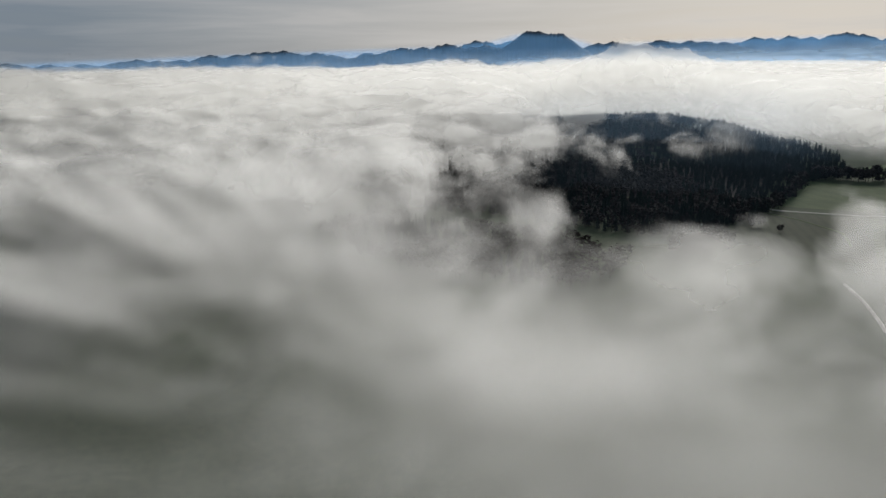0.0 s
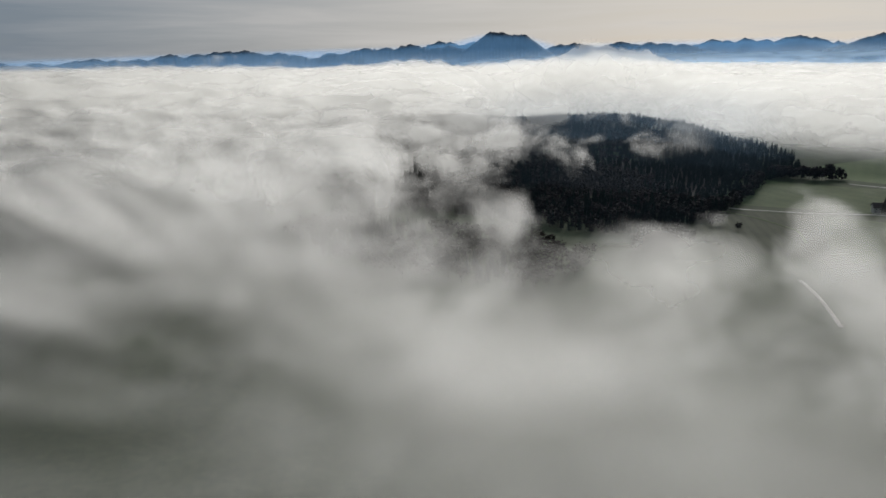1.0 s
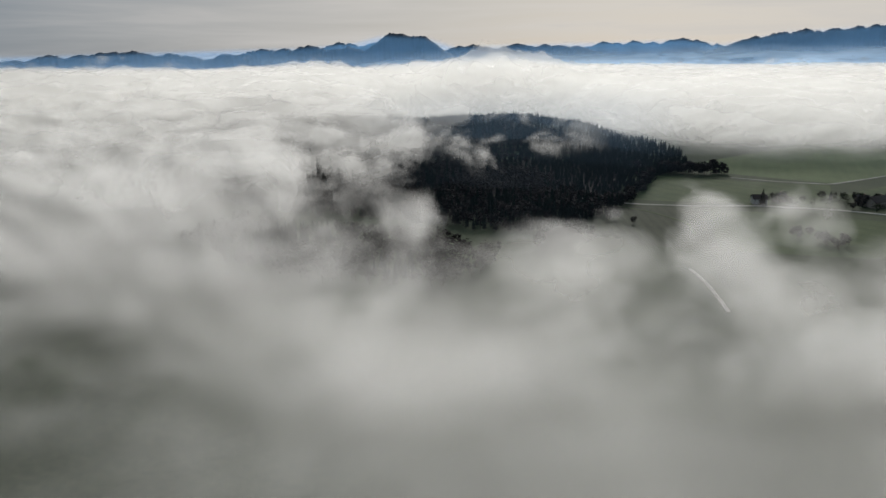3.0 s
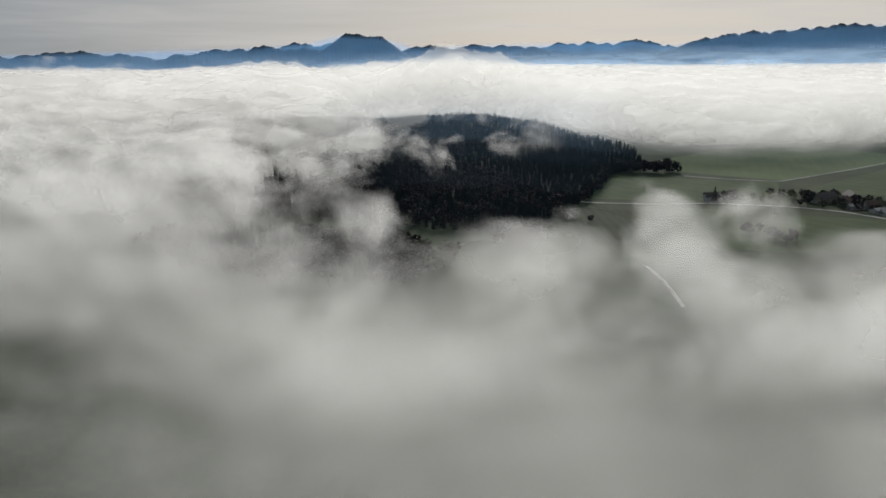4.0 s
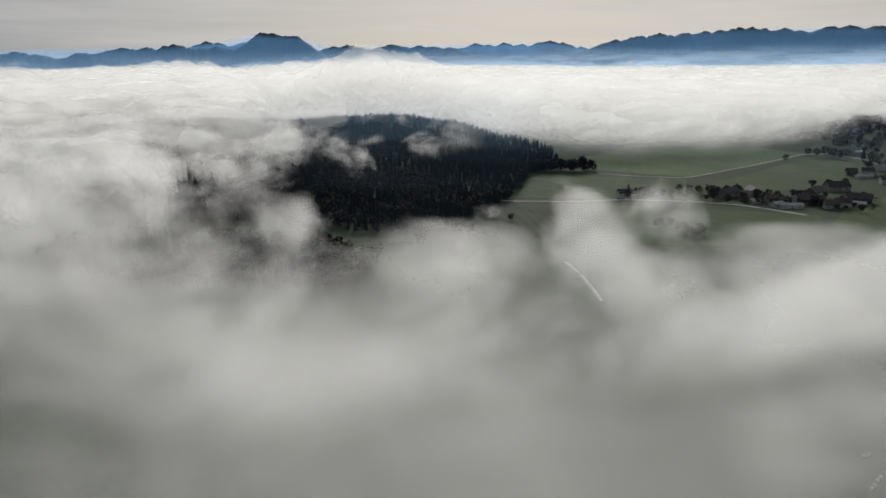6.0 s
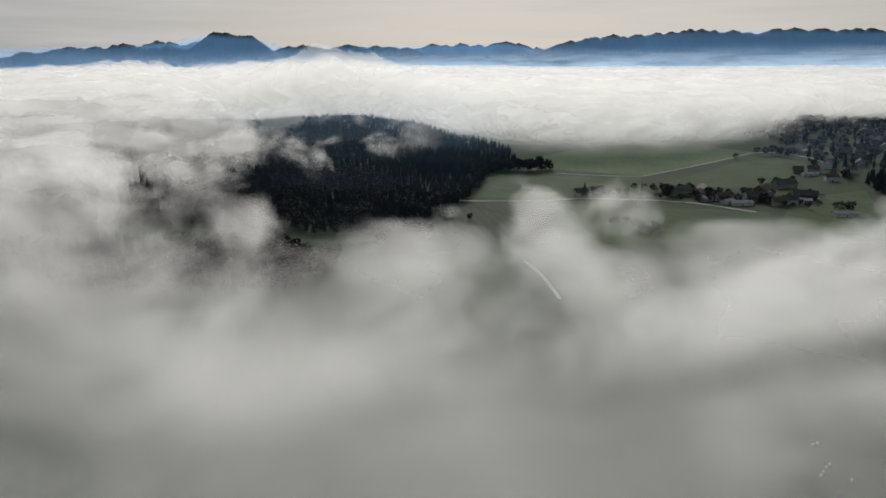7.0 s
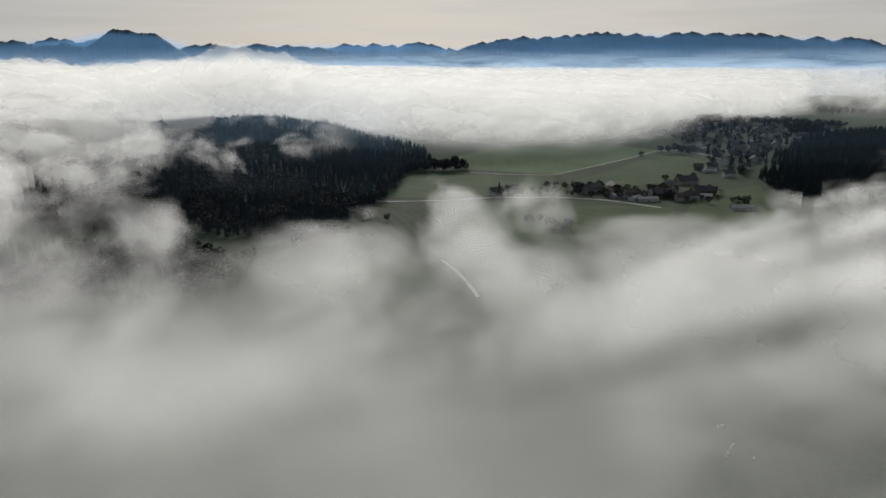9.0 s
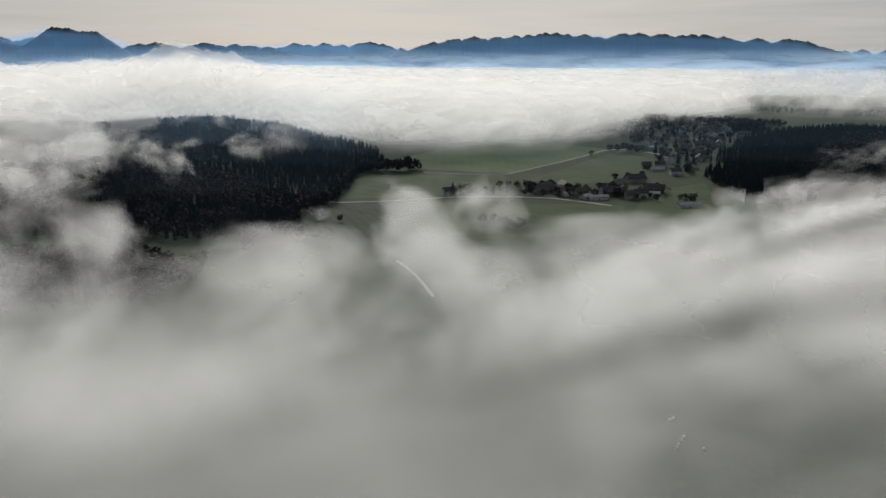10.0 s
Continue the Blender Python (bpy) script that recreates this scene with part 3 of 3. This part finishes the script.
def broadleaf_shape(seed, height=17.0, clumps=85, width=0.36, low=0.3, limbs=7, big=1.0):
    """Trunk with forking limbs, and a loose crown of many small clumps with gaps."""
    r = np.random.RandomState(seed)
    wood = [tube((0, 0, -0.8), (0, 0, height * 0.45), height * 0.022, height * 0.013)]
    tips = []
    for k in range(limbs):
        a, z = k * 2.4 + r.rand(), height * r.uniform(0.28, 0.45)
        q = np.array([math.cos(a) * height * width * r.uniform(0.4, 0.8), math.sin(a) * height * width * r.uniform(0.4, 0.8), height * r.uniform(0.6, 0.92)])
        wood.append(tube((0, 0, z), q, height * 0.009, 0.04, 3))
        tips.append(q)
    pieces = []
    for k in range(clumps):
        if k % 3 == 0:
            c = tips[k % limbs] + r.normal(0, height * 0.07, 3)
        else:
            d = r.normal(0, 1, 3)
            d /= np.linalg.norm(d)
            d *= r.uniform(0.45, 1.0) ** 0.5
            c = np.array([d[0] * height * width, d[1] * height * width, height * (0.5 * (1 + low) + 0.5 * (1 - low) * d[2])])
        s = height * r.uniform(0.035, 0.075) * big
        tri = r.normal(0, 1, (4, 3)) * s * np.array([1.2, 1.2, 0.8])
        pieces.append((c + tri, np.array([(0, 1, 2), (0, 2, 3), (0, 3, 1), (1, 3, 2)])))
    return joined(wood), joined(pieces)


SPRUCE = [spruce_shape(s, 18.0, 7, 6, 3) for s in (1, 2, 3)]
BROAD = [broadleaf_shape(s, 15.0, 46, 0.38, 0.3, 4, 1.15) for s in (4, 5, 6)]


def wood_stuff(name, xs, ys, scales, kinds, label, crown_mats):
    """All the trees of one wood in one mesh."""
    V, F, M, n = [], [], [], 0
    zs = terrain(xs, ys)
    turn = rng.rand(len(xs)) * 6.28
    for x, y, z, s, k, a in zip(xs, ys, zs, scales, kinds, turn):
        shape = SPRUCE[k] if k < 3 else BROAD[k - 3]
        c, d = math.cos(a), math.sin(a)
        for slot, (v, f) in ((0, shape[0]), (1 if k < 3 else 2, shape[1])):
            q = np.empty_like(v)
            q[:, 0], q[:, 1], q[:, 2] = x + s * (c * v[:, 0] - d * v[:, 1]), y + s * (d * v[:, 0] + c * v[:, 1]), z + s * v[:, 2]
            V.append(q)
            F.append(f + n)
            M.append(np.full(len(f), slot))
            n += len(v)
    me = mesh_of(name, np.concatenate(V), np.concatenate(F), [MAT_BARK, *crown_mats], np.concatenate(M))
    return tagged(new(name, me), label, "forest", kind="stuff")


def inside(az, dist, poly):
    """Which points lie in an outline of bearings and distances."""
    p = [at(*q) for q in poly]
    x, y = at(az, dist)
    hit = np.zeros(len(x), bool)
    for (x0, y0), (x1, y1) in zip(p, p[1:] + p[:1]):
        if y0 != y1:
            hit ^= ((y0 > y) != (y1 > y)) & (x < (x1 - x0) * (y - y0) / (y1 - y0) + x0)
    return hit


def scatter(poly, spacing, seed):
    r = np.random.RandomState(seed)
    p = np.array([at(*q) for q in poly])
    lo, hi = p.min(0), p.max(0)
    gx, gy = np.meshgrid(np.arange(lo[0], hi[0], spacing), np.arange(lo[1], hi[1], spacing))
    x = gx.ravel() + r.uniform(-.45, .45, gx.size) * spacing
    y = gy.ravel() + r.uniform(-.45, .45, gx.size) * spacing
    az, dist = bearing(x, y)
    keep = inside(az, dist, poly)
    return x[keep], y[keep]


HILL_WOOD = [(-9, 900), (-3, 740), (5, 700), (8, 670), (12, 640), (17, 625), (21, 640), (24.1, 700), (25.9, 785), (27.6, 885), (28.0, 945), (28.8, 985), (30.5, 1015), (29.5, 1150), (26, 1260), (18, 1345), (4, 1350), (-5, 1330)]
xs, ys = scatter(HILL_WOOD, 8.0, 21)
az, dist = bearing(xs, ys)
mixn = fractal(xs, ys, 130.0, 3)
leafy = mixn + 0.22 * (1 - smooth(720, 1050, dist)) + rng.uniform(-.18, .18, len(xs)) > 0.70
kinds = np.where(leafy, 3, 0) + rng.randint(0, 3, len(xs))
wood_stuff("forest", xs, ys, rng.uniform(0.65, 0.95, len(xs)) * np.where(leafy, 1.0, 1.0) * (0.55 + 0.9 * fractal(xs + 300, ys, 60.0, 3)), kinds, "dark mixed spruce and bare beech forest on a hill", [MAT_CONIFER, MAT_LEAF])

RIGHT_WOOD = [(55.5, 1010), (57, 900), (61, 860), (67, 840), (74, 860), (76, 1250), (71, 1420), (66, 1400), (62.5, 1400), (59.5, 1360), (57.0, 1230), (55.8, 1110)]
xs, ys = scatter(RIGHT_WOOD, 8.0, 22)
ragged = fractal(xs, ys, 55.0, 3) > 0.58 - 0.5 * smooth(55.5, 59.5, bearing(xs, ys)[0])
xs, ys = xs[ragged], ys[ragged]
kinds = np.where(fractal(xs, ys, 90.0, 2) > 0.66, 3, 0) + rng.randint(0, 3, len(xs))
wood_stuff("forest", xs, ys, rng.uniform(0.75, 1.08, len(xs)), kinds, "dark spruce forest on a slope beside the village", [MAT_CONIFER, MAT_LEAF])

LOW_WOOD = [(-10, 640), (-6, 540), (0, 480), (6, 465), (13, 462), (15.5, 530), (9, 610), (0, 650), (-6, 720)]
xs, ys = scatter(LOW_WOOD, 10.5, 23)
kinds = np.where(fractal(xs, ys, 70.0, 2) > 0.45, 3, 0) + rng.randint(0, 3, len(xs))
wood_stuff("forest", xs, ys, rng.uniform(0.7, 1.05, len(xs)), kinds, "dark wood half drowned in fog", [MAT_CONIFER, MAT_LEAF])

FAR_WOOD = [(57, 2500), (66, 2350), (78, 2450), (78, 2620), (66, 2560), (57, 2640)]
xs, ys = scatter(FAR_WOOD, 21.0, 24)
kinds = rng.randint(0, 6, len(xs))
wood_stuff("forest", xs, ys, rng.uniform(0.8, 1.15, len(xs)), kinds, "far strip of woodland in blue mist", [MAT_CONIFER, MAT_LEAF])

RIDGE_WOOD = [(51.0, 1655), (53.5, 1640), (58.2, 1600), (60.5, 1560), (61, 1640), (57, 1720), (51.2, 1740)]
xs, ys = scatter(RIDGE_WOOD, 11.0, 25)
kinds = 3 + rng.randint(0, 3, len(xs))
wood_stuff("forest", xs, ys, rng.uniform(0.55, 0.95, len(xs)), kinds, "bare trees along the village skyline", [MAT_CONIFER, MAT_LEAF])


def tree_thing(name, shape, crown_mat, label, category="tree"):
    """One tree at the origin: an empty at its foot, trunk and crown."""
    base = tagged(new(name), label, category)
    part("trunk", mesh_of("trunk", *shape[0], [MAT_BARK], shade=True), base)
    part("crown", mesh_of("crown", *shape[1], [crown_mat]), base)
    return base


class Plot:
    """Sets the first of a kind down, and copies of it after that."""

    def __init__(self, thing, group):
        self.thing, self.used = tagged(thing, group=group), False

    def put(self, x, y, z, turn, size):
        m = pose(x, y, z, 0, 0, turn) @ Matrix.Diagonal((size, size, size, 1))
        if not self.used:
            self.thing.matrix_basis, self.used = m, True
            return self.thing
        ob = copy_thing(self.thing, pose(x, y, z, 0, 0, turn))
        ob.scale = (size, size, size)
        return ob


SPRUCES = [Plot(tree_thing("spruce_tree", spruce_shape(30 + k, 20.0, 9, 10), MAT_CONIFER, "tall dark spruce with ragged drooping branches", "tree"), "spruces by the houses and fields") for k in range(3)]
BARE = [Plot(tree_thing("broadleaf_tree", broadleaf_shape(40 + k, 14.0, 130, 0.40, 0.28), MAT_LEAF, "bare brown broadleaf tree with fine twigs", "tree"), "bare trees by the houses and fields") for k in range(3)]
GREEN = [Plot(tree_thing("broadleaf_tree", broadleaf_shape(50 + k, 11.0, 130, 0.42, 0.16), MAT_GREENLEAF, "round dull green garden tree", "tree"), "green garden trees") for k in range(2)]
POPLAR = [Plot(tree_thing("poplar_tree", broadleaf_shape(60 + k, 20.0, 130, 0.13, 0.12), MAT_LEAF, "slender upright poplar at the field edge", "tree"), "poplars at the field edge") for k in range(2)]
SHRUB = [Plot(tree_thing("shrub", broadleaf_shape(70 + k, 4.0, 70, 0.6, 0.05), MAT_GREENLEAF, "low dark hedge shrub", "shrub"), "hedge shrubs") for k in range(2)]


def plant(plots, az, dist, size):
    x, y, z = ground(az, dist)
    plots[rng.randint(len(plots))].put(x, y, z - 0.1, rng.uniform(0, 360), size)


# the row of trees that ends the wood, and the poplars at its tip
for k in range(24):
    plant(BARE if k % 5 else SPRUCES, 28.1 + 0.155 * k + rng.uniform(-.05, .05), 980 + 5.0 * (0.155 * k) + rng.uniform(-8, 8), rng.uniform(0.95, 1.25) * (1 if k % 5 else 0.8))
for k in range(7):
    plant(POPLAR if k != 3 else SPRUCES, 31.9 + 0.2 * k, 1008 + rng.uniform(-4, 4), (0.95, 1.0, 0.85, 0.7, 0.8, 0.72, 0.5)[k])
# trees that stand out at the wood's lower edge
for k in range(40):
    t = k / 39.0
    plant(BARE if rng.rand() < 0.75 else SPRUCES, np.interp(t, (0, .3, .55, .75, 1), (8, 17, 23.5, 26, 28)) + rng.uniform(-.2, .2),
          np.interp(t, (0, .3, .55, .75, 1), (724, 672, 718, 782, 978)) + rng.uniform(-8, 8), rng.uniform(0.85, 1.2))
# copses on the near meadows
for az, dist, n, sz in ((20.0, 585, 16, 0.95), (21.2, 610, 10, 0.9), (40.6, 640, 7, 0.62), (38.6, 668, 6, 0.6), (24.2, 690, 5, 0.6)):
    for k in range(n):
        plant(BARE, az + rng.normal(0, 0.75), dist + rng.normal(0, 12), sz * rng.uniform(0.75, 1.15))
# trees, orchard and hedges of the hamlet
for az, dist, sz in ((36.4, 822, 1.0), (37.0, 826, 0.9), (37.6, 818, 0.8), (38.4, 830, 0.7), (39.6, 862, 0.7), (40.4, 868, 0.75), (41.0, 860, 0.9), (41.8, 868, 0.7), (42.3, 838, 0.9), (43.1, 862, 1.0), (44.0, 862, 0.95), (44.3, 825, 0.7),
                     (45.2, 846, 0.8), (45.9, 852, 0.6), (46.9, 842, 0.7), (48.1, 868, 0.7), (48.8, 938, 0.8), (49.9, 950, 1.0), (50.9, 990, 0.7), (52.1, 905, 0.6), (54.3, 812, 1.0), (54.8, 806, 0.9), (53.9, 822, 0.7), (46.9, 1160, 0.9),
                     (48.3, 1212, 0.9), (48.9, 1205, 1.0), (49.4, 1216, 1.1), (49.9, 1208, 0.9), (50.4, 1190, 0.7)):
    plant(GREEN if rng.rand() < 0.6 else BARE, az, dist, sz)
plant(SPRUCES, 35.75, 806, 0.9)
plant(SPRUCES, 40.2, 858, 0.6)
for k in range(46):
    plant((GREEN, BARE)[k % 2], np.interp(k, (0, 45), (41.5, 52.5)) + rng.uniform(-.4, .4), rng.uniform(808, 885), rng.uniform(0.4, 0.85))
for k in range(60):
    plant(SHRUB, rng.uniform(36, 53), rng.uniform(815, 880), rng.uniform(0.6, 1.4))

# ---------------------------------------------------------------- houses
MAT_PLASTER = surface("white_plaster", (0.30, 0.30, 0.295), (0.56, 0.555, 0.54), 3.0, 0.9, 0.4, 0.0, 0.4)
MAT_PLASTER_WARM = surface("cream_plaster", (0.20, 0.185, 0.16), (0.36, 0.335, 0.29), 3.0, 0.9, 0.4, 0.0, 0.4)
MAT_BOARDS = surface("weathered_boards", (0.070, 0.052, 0.036), (0.150, 0.115, 0.080), 2.0, 0.9, 0.2, 0.0, 0.3)
MAT_TILES = surface("dark_roof_tiles", (0.036, 0.034, 0.034), (0.085, 0.075, 0.070), 4.0, 0.75, 0.3, 0.0, 0.4)
MAT_TILES_RED = surface("red_brown_roof_tiles", (0.055, 0.038, 0.032), (0.105, 0.070, 0.057), 4.0, 0.8, 0.3, 0.0, 0.4)
MAT_SHEET = surface("grey_sheet_roof", (0.13, 0.135, 0.14), (0.25, 0.255, 0.26), 5.0, 0.45, 0.5)
MAT_FRAME = surface("white_window_frame", (0.62, 0.61, 0.58), (0.80, 0.79, 0.77), 1.0, 0.6)
MAT_DOOR = surface("brown_door", (0.060, 0.040, 0.028), (0.11, 0.075, 0.05), 1.0, 0.6)
MAT_BRICK = surface("chimney_render", (0.20, 0.15, 0.12), (0.34, 0.27, 0.22), 1.0, 0.9)
MAT_WRAP = surface("white_bale_wrap", (0.30, 0.305, 0.30), (0.42, 0.42, 0.41), 0.8, 0.4)
glass = bpy.data.materials.new("window_glass")
glass.use_nodes = True
glass.node_tree.nodes["Principled BSDF"].inputs["Base Color"].default_value = (0.02, 0.024, 0.028, 1)
glass.node_tree.nodes["Principled BSDF"].inputs["Roughness"].default_value = 0.08


def box(x0, x1, y0, y1, z0, z1):
    v = [(x, y, z) for z in (z0, z1) for y in (y0, y1) for x in (x0, x1)]
    f = [(0, 2, 3, 1), (4, 5, 7, 6), (0, 1, 5, 4), (2, 6, 7, 3), (0, 4, 6, 2), (1, 3, 7, 5)]
    return np.array(v, float), np.array(f)


def house_thing(name, long, wide, tall, rise, wall_mat, roof_mat, label, windows=4, storeys=2, chimney=True, category="house"):
    """A gabled house along x: walls, overhanging roof slabs, chimney, door, and windows with panes."""
    base = tagged(new(name), label, category)
    a, b = long / 2, wide / 2
    v = [(-a, -b, -1.5), (a, -b, -1.5), (a, b, -1.5), (-a, b, -1.5), (-a, -b, tall), (a, -b, tall), (a, b, tall), (-a, b, tall), (-a, 0, tall + rise), (a, 0, tall + rise)]
    t = [(0, 1, 5), (0, 5, 4), (2, 3, 7), (2, 7, 6), (1, 2, 6), (1, 6, 5), (5, 6, 9), (3, 0, 4), (3, 4, 7), (7, 4, 8)]
    part("wall", mesh_of("wall", v, t, [wall_mat]), base)
    over, th = 0.9, 0.35
    k = rise / b
    for s in (-1, 1):
        e, z0 = s * (b + over), tall - k * over
        v = [(-a - over, 0, tall + rise + 0.03), (a + over, 0, tall + rise + 0.03), (a + over, e, z0 + 0.03), (-a - over, e, z0 + 0.03)]
        v = v + [(x, y, z + th) for x, y, z in v]
        f = [(0, 3, 2, 1), (4, 5, 6, 7), (0, 1, 5, 4), (2, 3, 7, 6), (1, 2, 6, 5), (3, 0, 4, 7)]
        part("roof_slope", mesh_of("roof_slope", v, f, [roof_mat]), base)
    if chimney:
        v, f = joined([box(a * 0.3 - 0.45, a * 0.3 + 0.45, 0.5, 1.3, tall + rise * 0.5, tall + rise + 1.3), box(a * 0.3 - 0.6, a * 0.3 + 0.6, 0.35, 1.45, tall + rise + 1.3, tall + rise + 1.5)])
        part("chimney", mesh_of("chimney", v, f, [MAT_BRICK]), base)
    part("door", mesh_of("door", *box(-0.6, 0.6, -b - 0.06, -b + 0.05, 0, 2.1), [MAT_DOOR]), base)
    frame_me, pane_me = mesh_of("window", *box(-0.65, 0.65, -0.05, 0.05, -0.75, 0.75), [MAT_FRAME]), mesh_of("pane", *box(-0.5, 0.5, -0.08, 0.02, -0.6, 0.6), [glass])
    spots = []
    for floor in range(storeys):
        z = 1.6 + 2.8 * floor
        for i in range(windows):
            x = -a + long * (i + 0.5) / windows
            if floor or abs(x) > 1.4:
                spots.append((x, -b, z, 0))
            if floor:
                spots.append((x, b, z, 180))
        spots += [(-a, y, z, -90) for y in (-b * 0.45, b * 0.45)] + [(a, y, z, 90) for y in (-b * 0.45, b * 0.45)]
    for x, y, z, r in spots:
        w = part("window", frame_me, base, m=pose(x, y, z, 0, 0, r))
        part("pane", pane_me, w)
    return base


HOUSES = {
    "white": Plot(house_thing("house", 14, 11, 6.2, 3.6, MAT_PLASTER, MAT_TILES, "white plastered two-storey house with dark tiled roof"), "houses of the village"),
    "cream": Plot(house_thing("house", 13, 10, 5.6, 3.8, MAT_PLASTER_WARM, MAT_TILES_RED, "cream plastered house with red-brown tiled roof"), "houses of the village"),
    "brown": Plot(house_thing("house", 12, 10, 5.2, 4.2, MAT_BOARDS, MAT_TILES, "brown timber house with steep dark roof"), "houses of the village"),
    "farm": Plot(house_thing("farmhouse", 27, 13, 6.0, 5.0, MAT_PLASTER_WARM, MAT_TILES, "long farmhouse with big dark tiled roof", 7), "farmhouses of the hamlet"),
    "barn": Plot(house_thing("barn", 24, 13, 5.5, 4.8, MAT_BOARDS, MAT_TILES, "large brown wooden barn with dark roof", 2, 1, False, "barn"), "barns of the hamlet"),
    "shed": Plot(house_thing("shed", 22, 10, 3.4, 1.8, MAT_PLASTER, MAT_SHEET, "low farm shed with pale grey metal roof", 3, 1, False, "shed"), "sheds of the hamlet"),
}


def settle(kind, az, dist, turn, size=1.0):
    x, y, z = ground(az, dist)
    HOUSES[kind].put(x, y, z, turn, size)


for kind, az, dist, turn in (
        ("farm", 43.2, 846, 12), ("brown", 42.2, 852, -20), ("cream", 44.5, 838, 30), ("shed", 45.4, 822, -8), ("cream", 46.2, 826, -14), ("barn", 44.9, 866, 60),
        ("shed", 46.8, 812, 10), ("shed", 47.6, 806, -25), ("white", 48.2, 842, -10), ("barn", 48.9, 838, -35), ("brown", 49.5, 852, 40), ("farm", 50.4, 938, -12), ("barn", 49.0, 892, 20),
        ("white", 50.95, 832, -42), ("cream", 50.2, 818, -30), ("shed", 51.6, 846, -50), ("barn", 51.9, 868, -55), ("white", 35.5, 812, -20), ("brown", 36.9, 832, 15),
        ("shed", 54.6, 788, -30), ("white", 52.2, 1065, -50), ("brown", 51.2, 1058, -40), ("white", 53.4, 1010, -35), ("cream", 49.9, 1238, 10), ("brown", 50.6, 1226, -20)):
    settle(kind, az, dist, turn)

VILLAGE = [(51.9, 1040), (54.4, 1000), (55.6, 1120), (56.8, 1260), (59.3, 1400), (60.0, 1560), (56, 1600), (51, 1650), (46.0, 1560), (46.6, 1460), (50.4, 1320), (51.8, 1180)]
hx, hy = scatter(VILLAGE, 37.0, 31)
for x, y in zip(hx, hy):
    az, dist = bearing(x, y)
    kind = ("white", "cream", "brown", "white", "cream", "brown", "farm", "shed")[rng.randint(8)]
    HOUSES[kind].put(float(x), float(y), float(terrain(x, y)), rng.uniform(-60, 40), rng.uniform(0.85, 1.12))
tx, ty = scatter(VILLAGE, 24.0, 32)
for x, y in zip(tx, ty):
    az, dist = bearing(x, y)
    plant((GREEN, BARE, BARE, GREEN, SPRUCES)[rng.randint(5)], az, dist, rng.uniform(0.5, 1.0))
for k in range(9):
    plant(BARE, 57.4 + 0.2 * k, 1420 + rng.uniform(-8, 8), rng.uniform(1.5, 1.9))
for k in range(8):
    plant(BARE, 50.9 + 0.2 * k, 1590 + rng.uniform(-8, 8), rng.uniform(1.35, 1.7))
for az, dist, sz in ((53.0, 1420, 1.0), (53.3, 1425, 0.8), (48.6, 1580, 1.0), (47.0, 1570, 0.8), (55.2, 1380, 0.8)):
    plant(SPRUCES, az, dist, sz)


# ---------------------------------------------------------------- wrapped bales lying in the mist below
def bale_thing():
    base = tagged(new("silage_bale"), "round silage bale in white plastic wrap", "bale", "bales on the meadow")
    ang = np.arange(14) * 2 * np.pi / 14
    rings = []
    for x, r in ((-0.62, 0.0), (-0.62, 0.52), (-0.55, 0.62), (0.0, 0.66), (0.55, 0.62), (0.62, 0.52), (0.62, 0.0)):
        rings.append(np.stack([np.full(14, x), r * np.cos(ang), 0.64 + r * np.sin(ang)], 1))
    v = np.stack(rings).reshape(-1, 3)
    f = [(i * 14 + j, i * 14 + (j + 1) % 14, (i + 1) * 14 + (j + 1) % 14, (i + 1) * 14 + j) for i in range(6) for j in range(14)]
    part("wrap", mesh_of("wrap", v, f, [MAT_WRAP], shade=True), base)
    return base


BALES = Plot(bale_thing(), "bales on the meadow")
for az, dist, turn in ((55.9, 279, 10), (55.75, 276, 40), (55.6, 272, 80), (55.45, 269, 20), (57.6, 272, 55), (54.6, 292, 30), (54.9, 294, 0)):
    x, y, z = ground(az, dist)
    BALES.put(x, y, z, turn, 1.0)
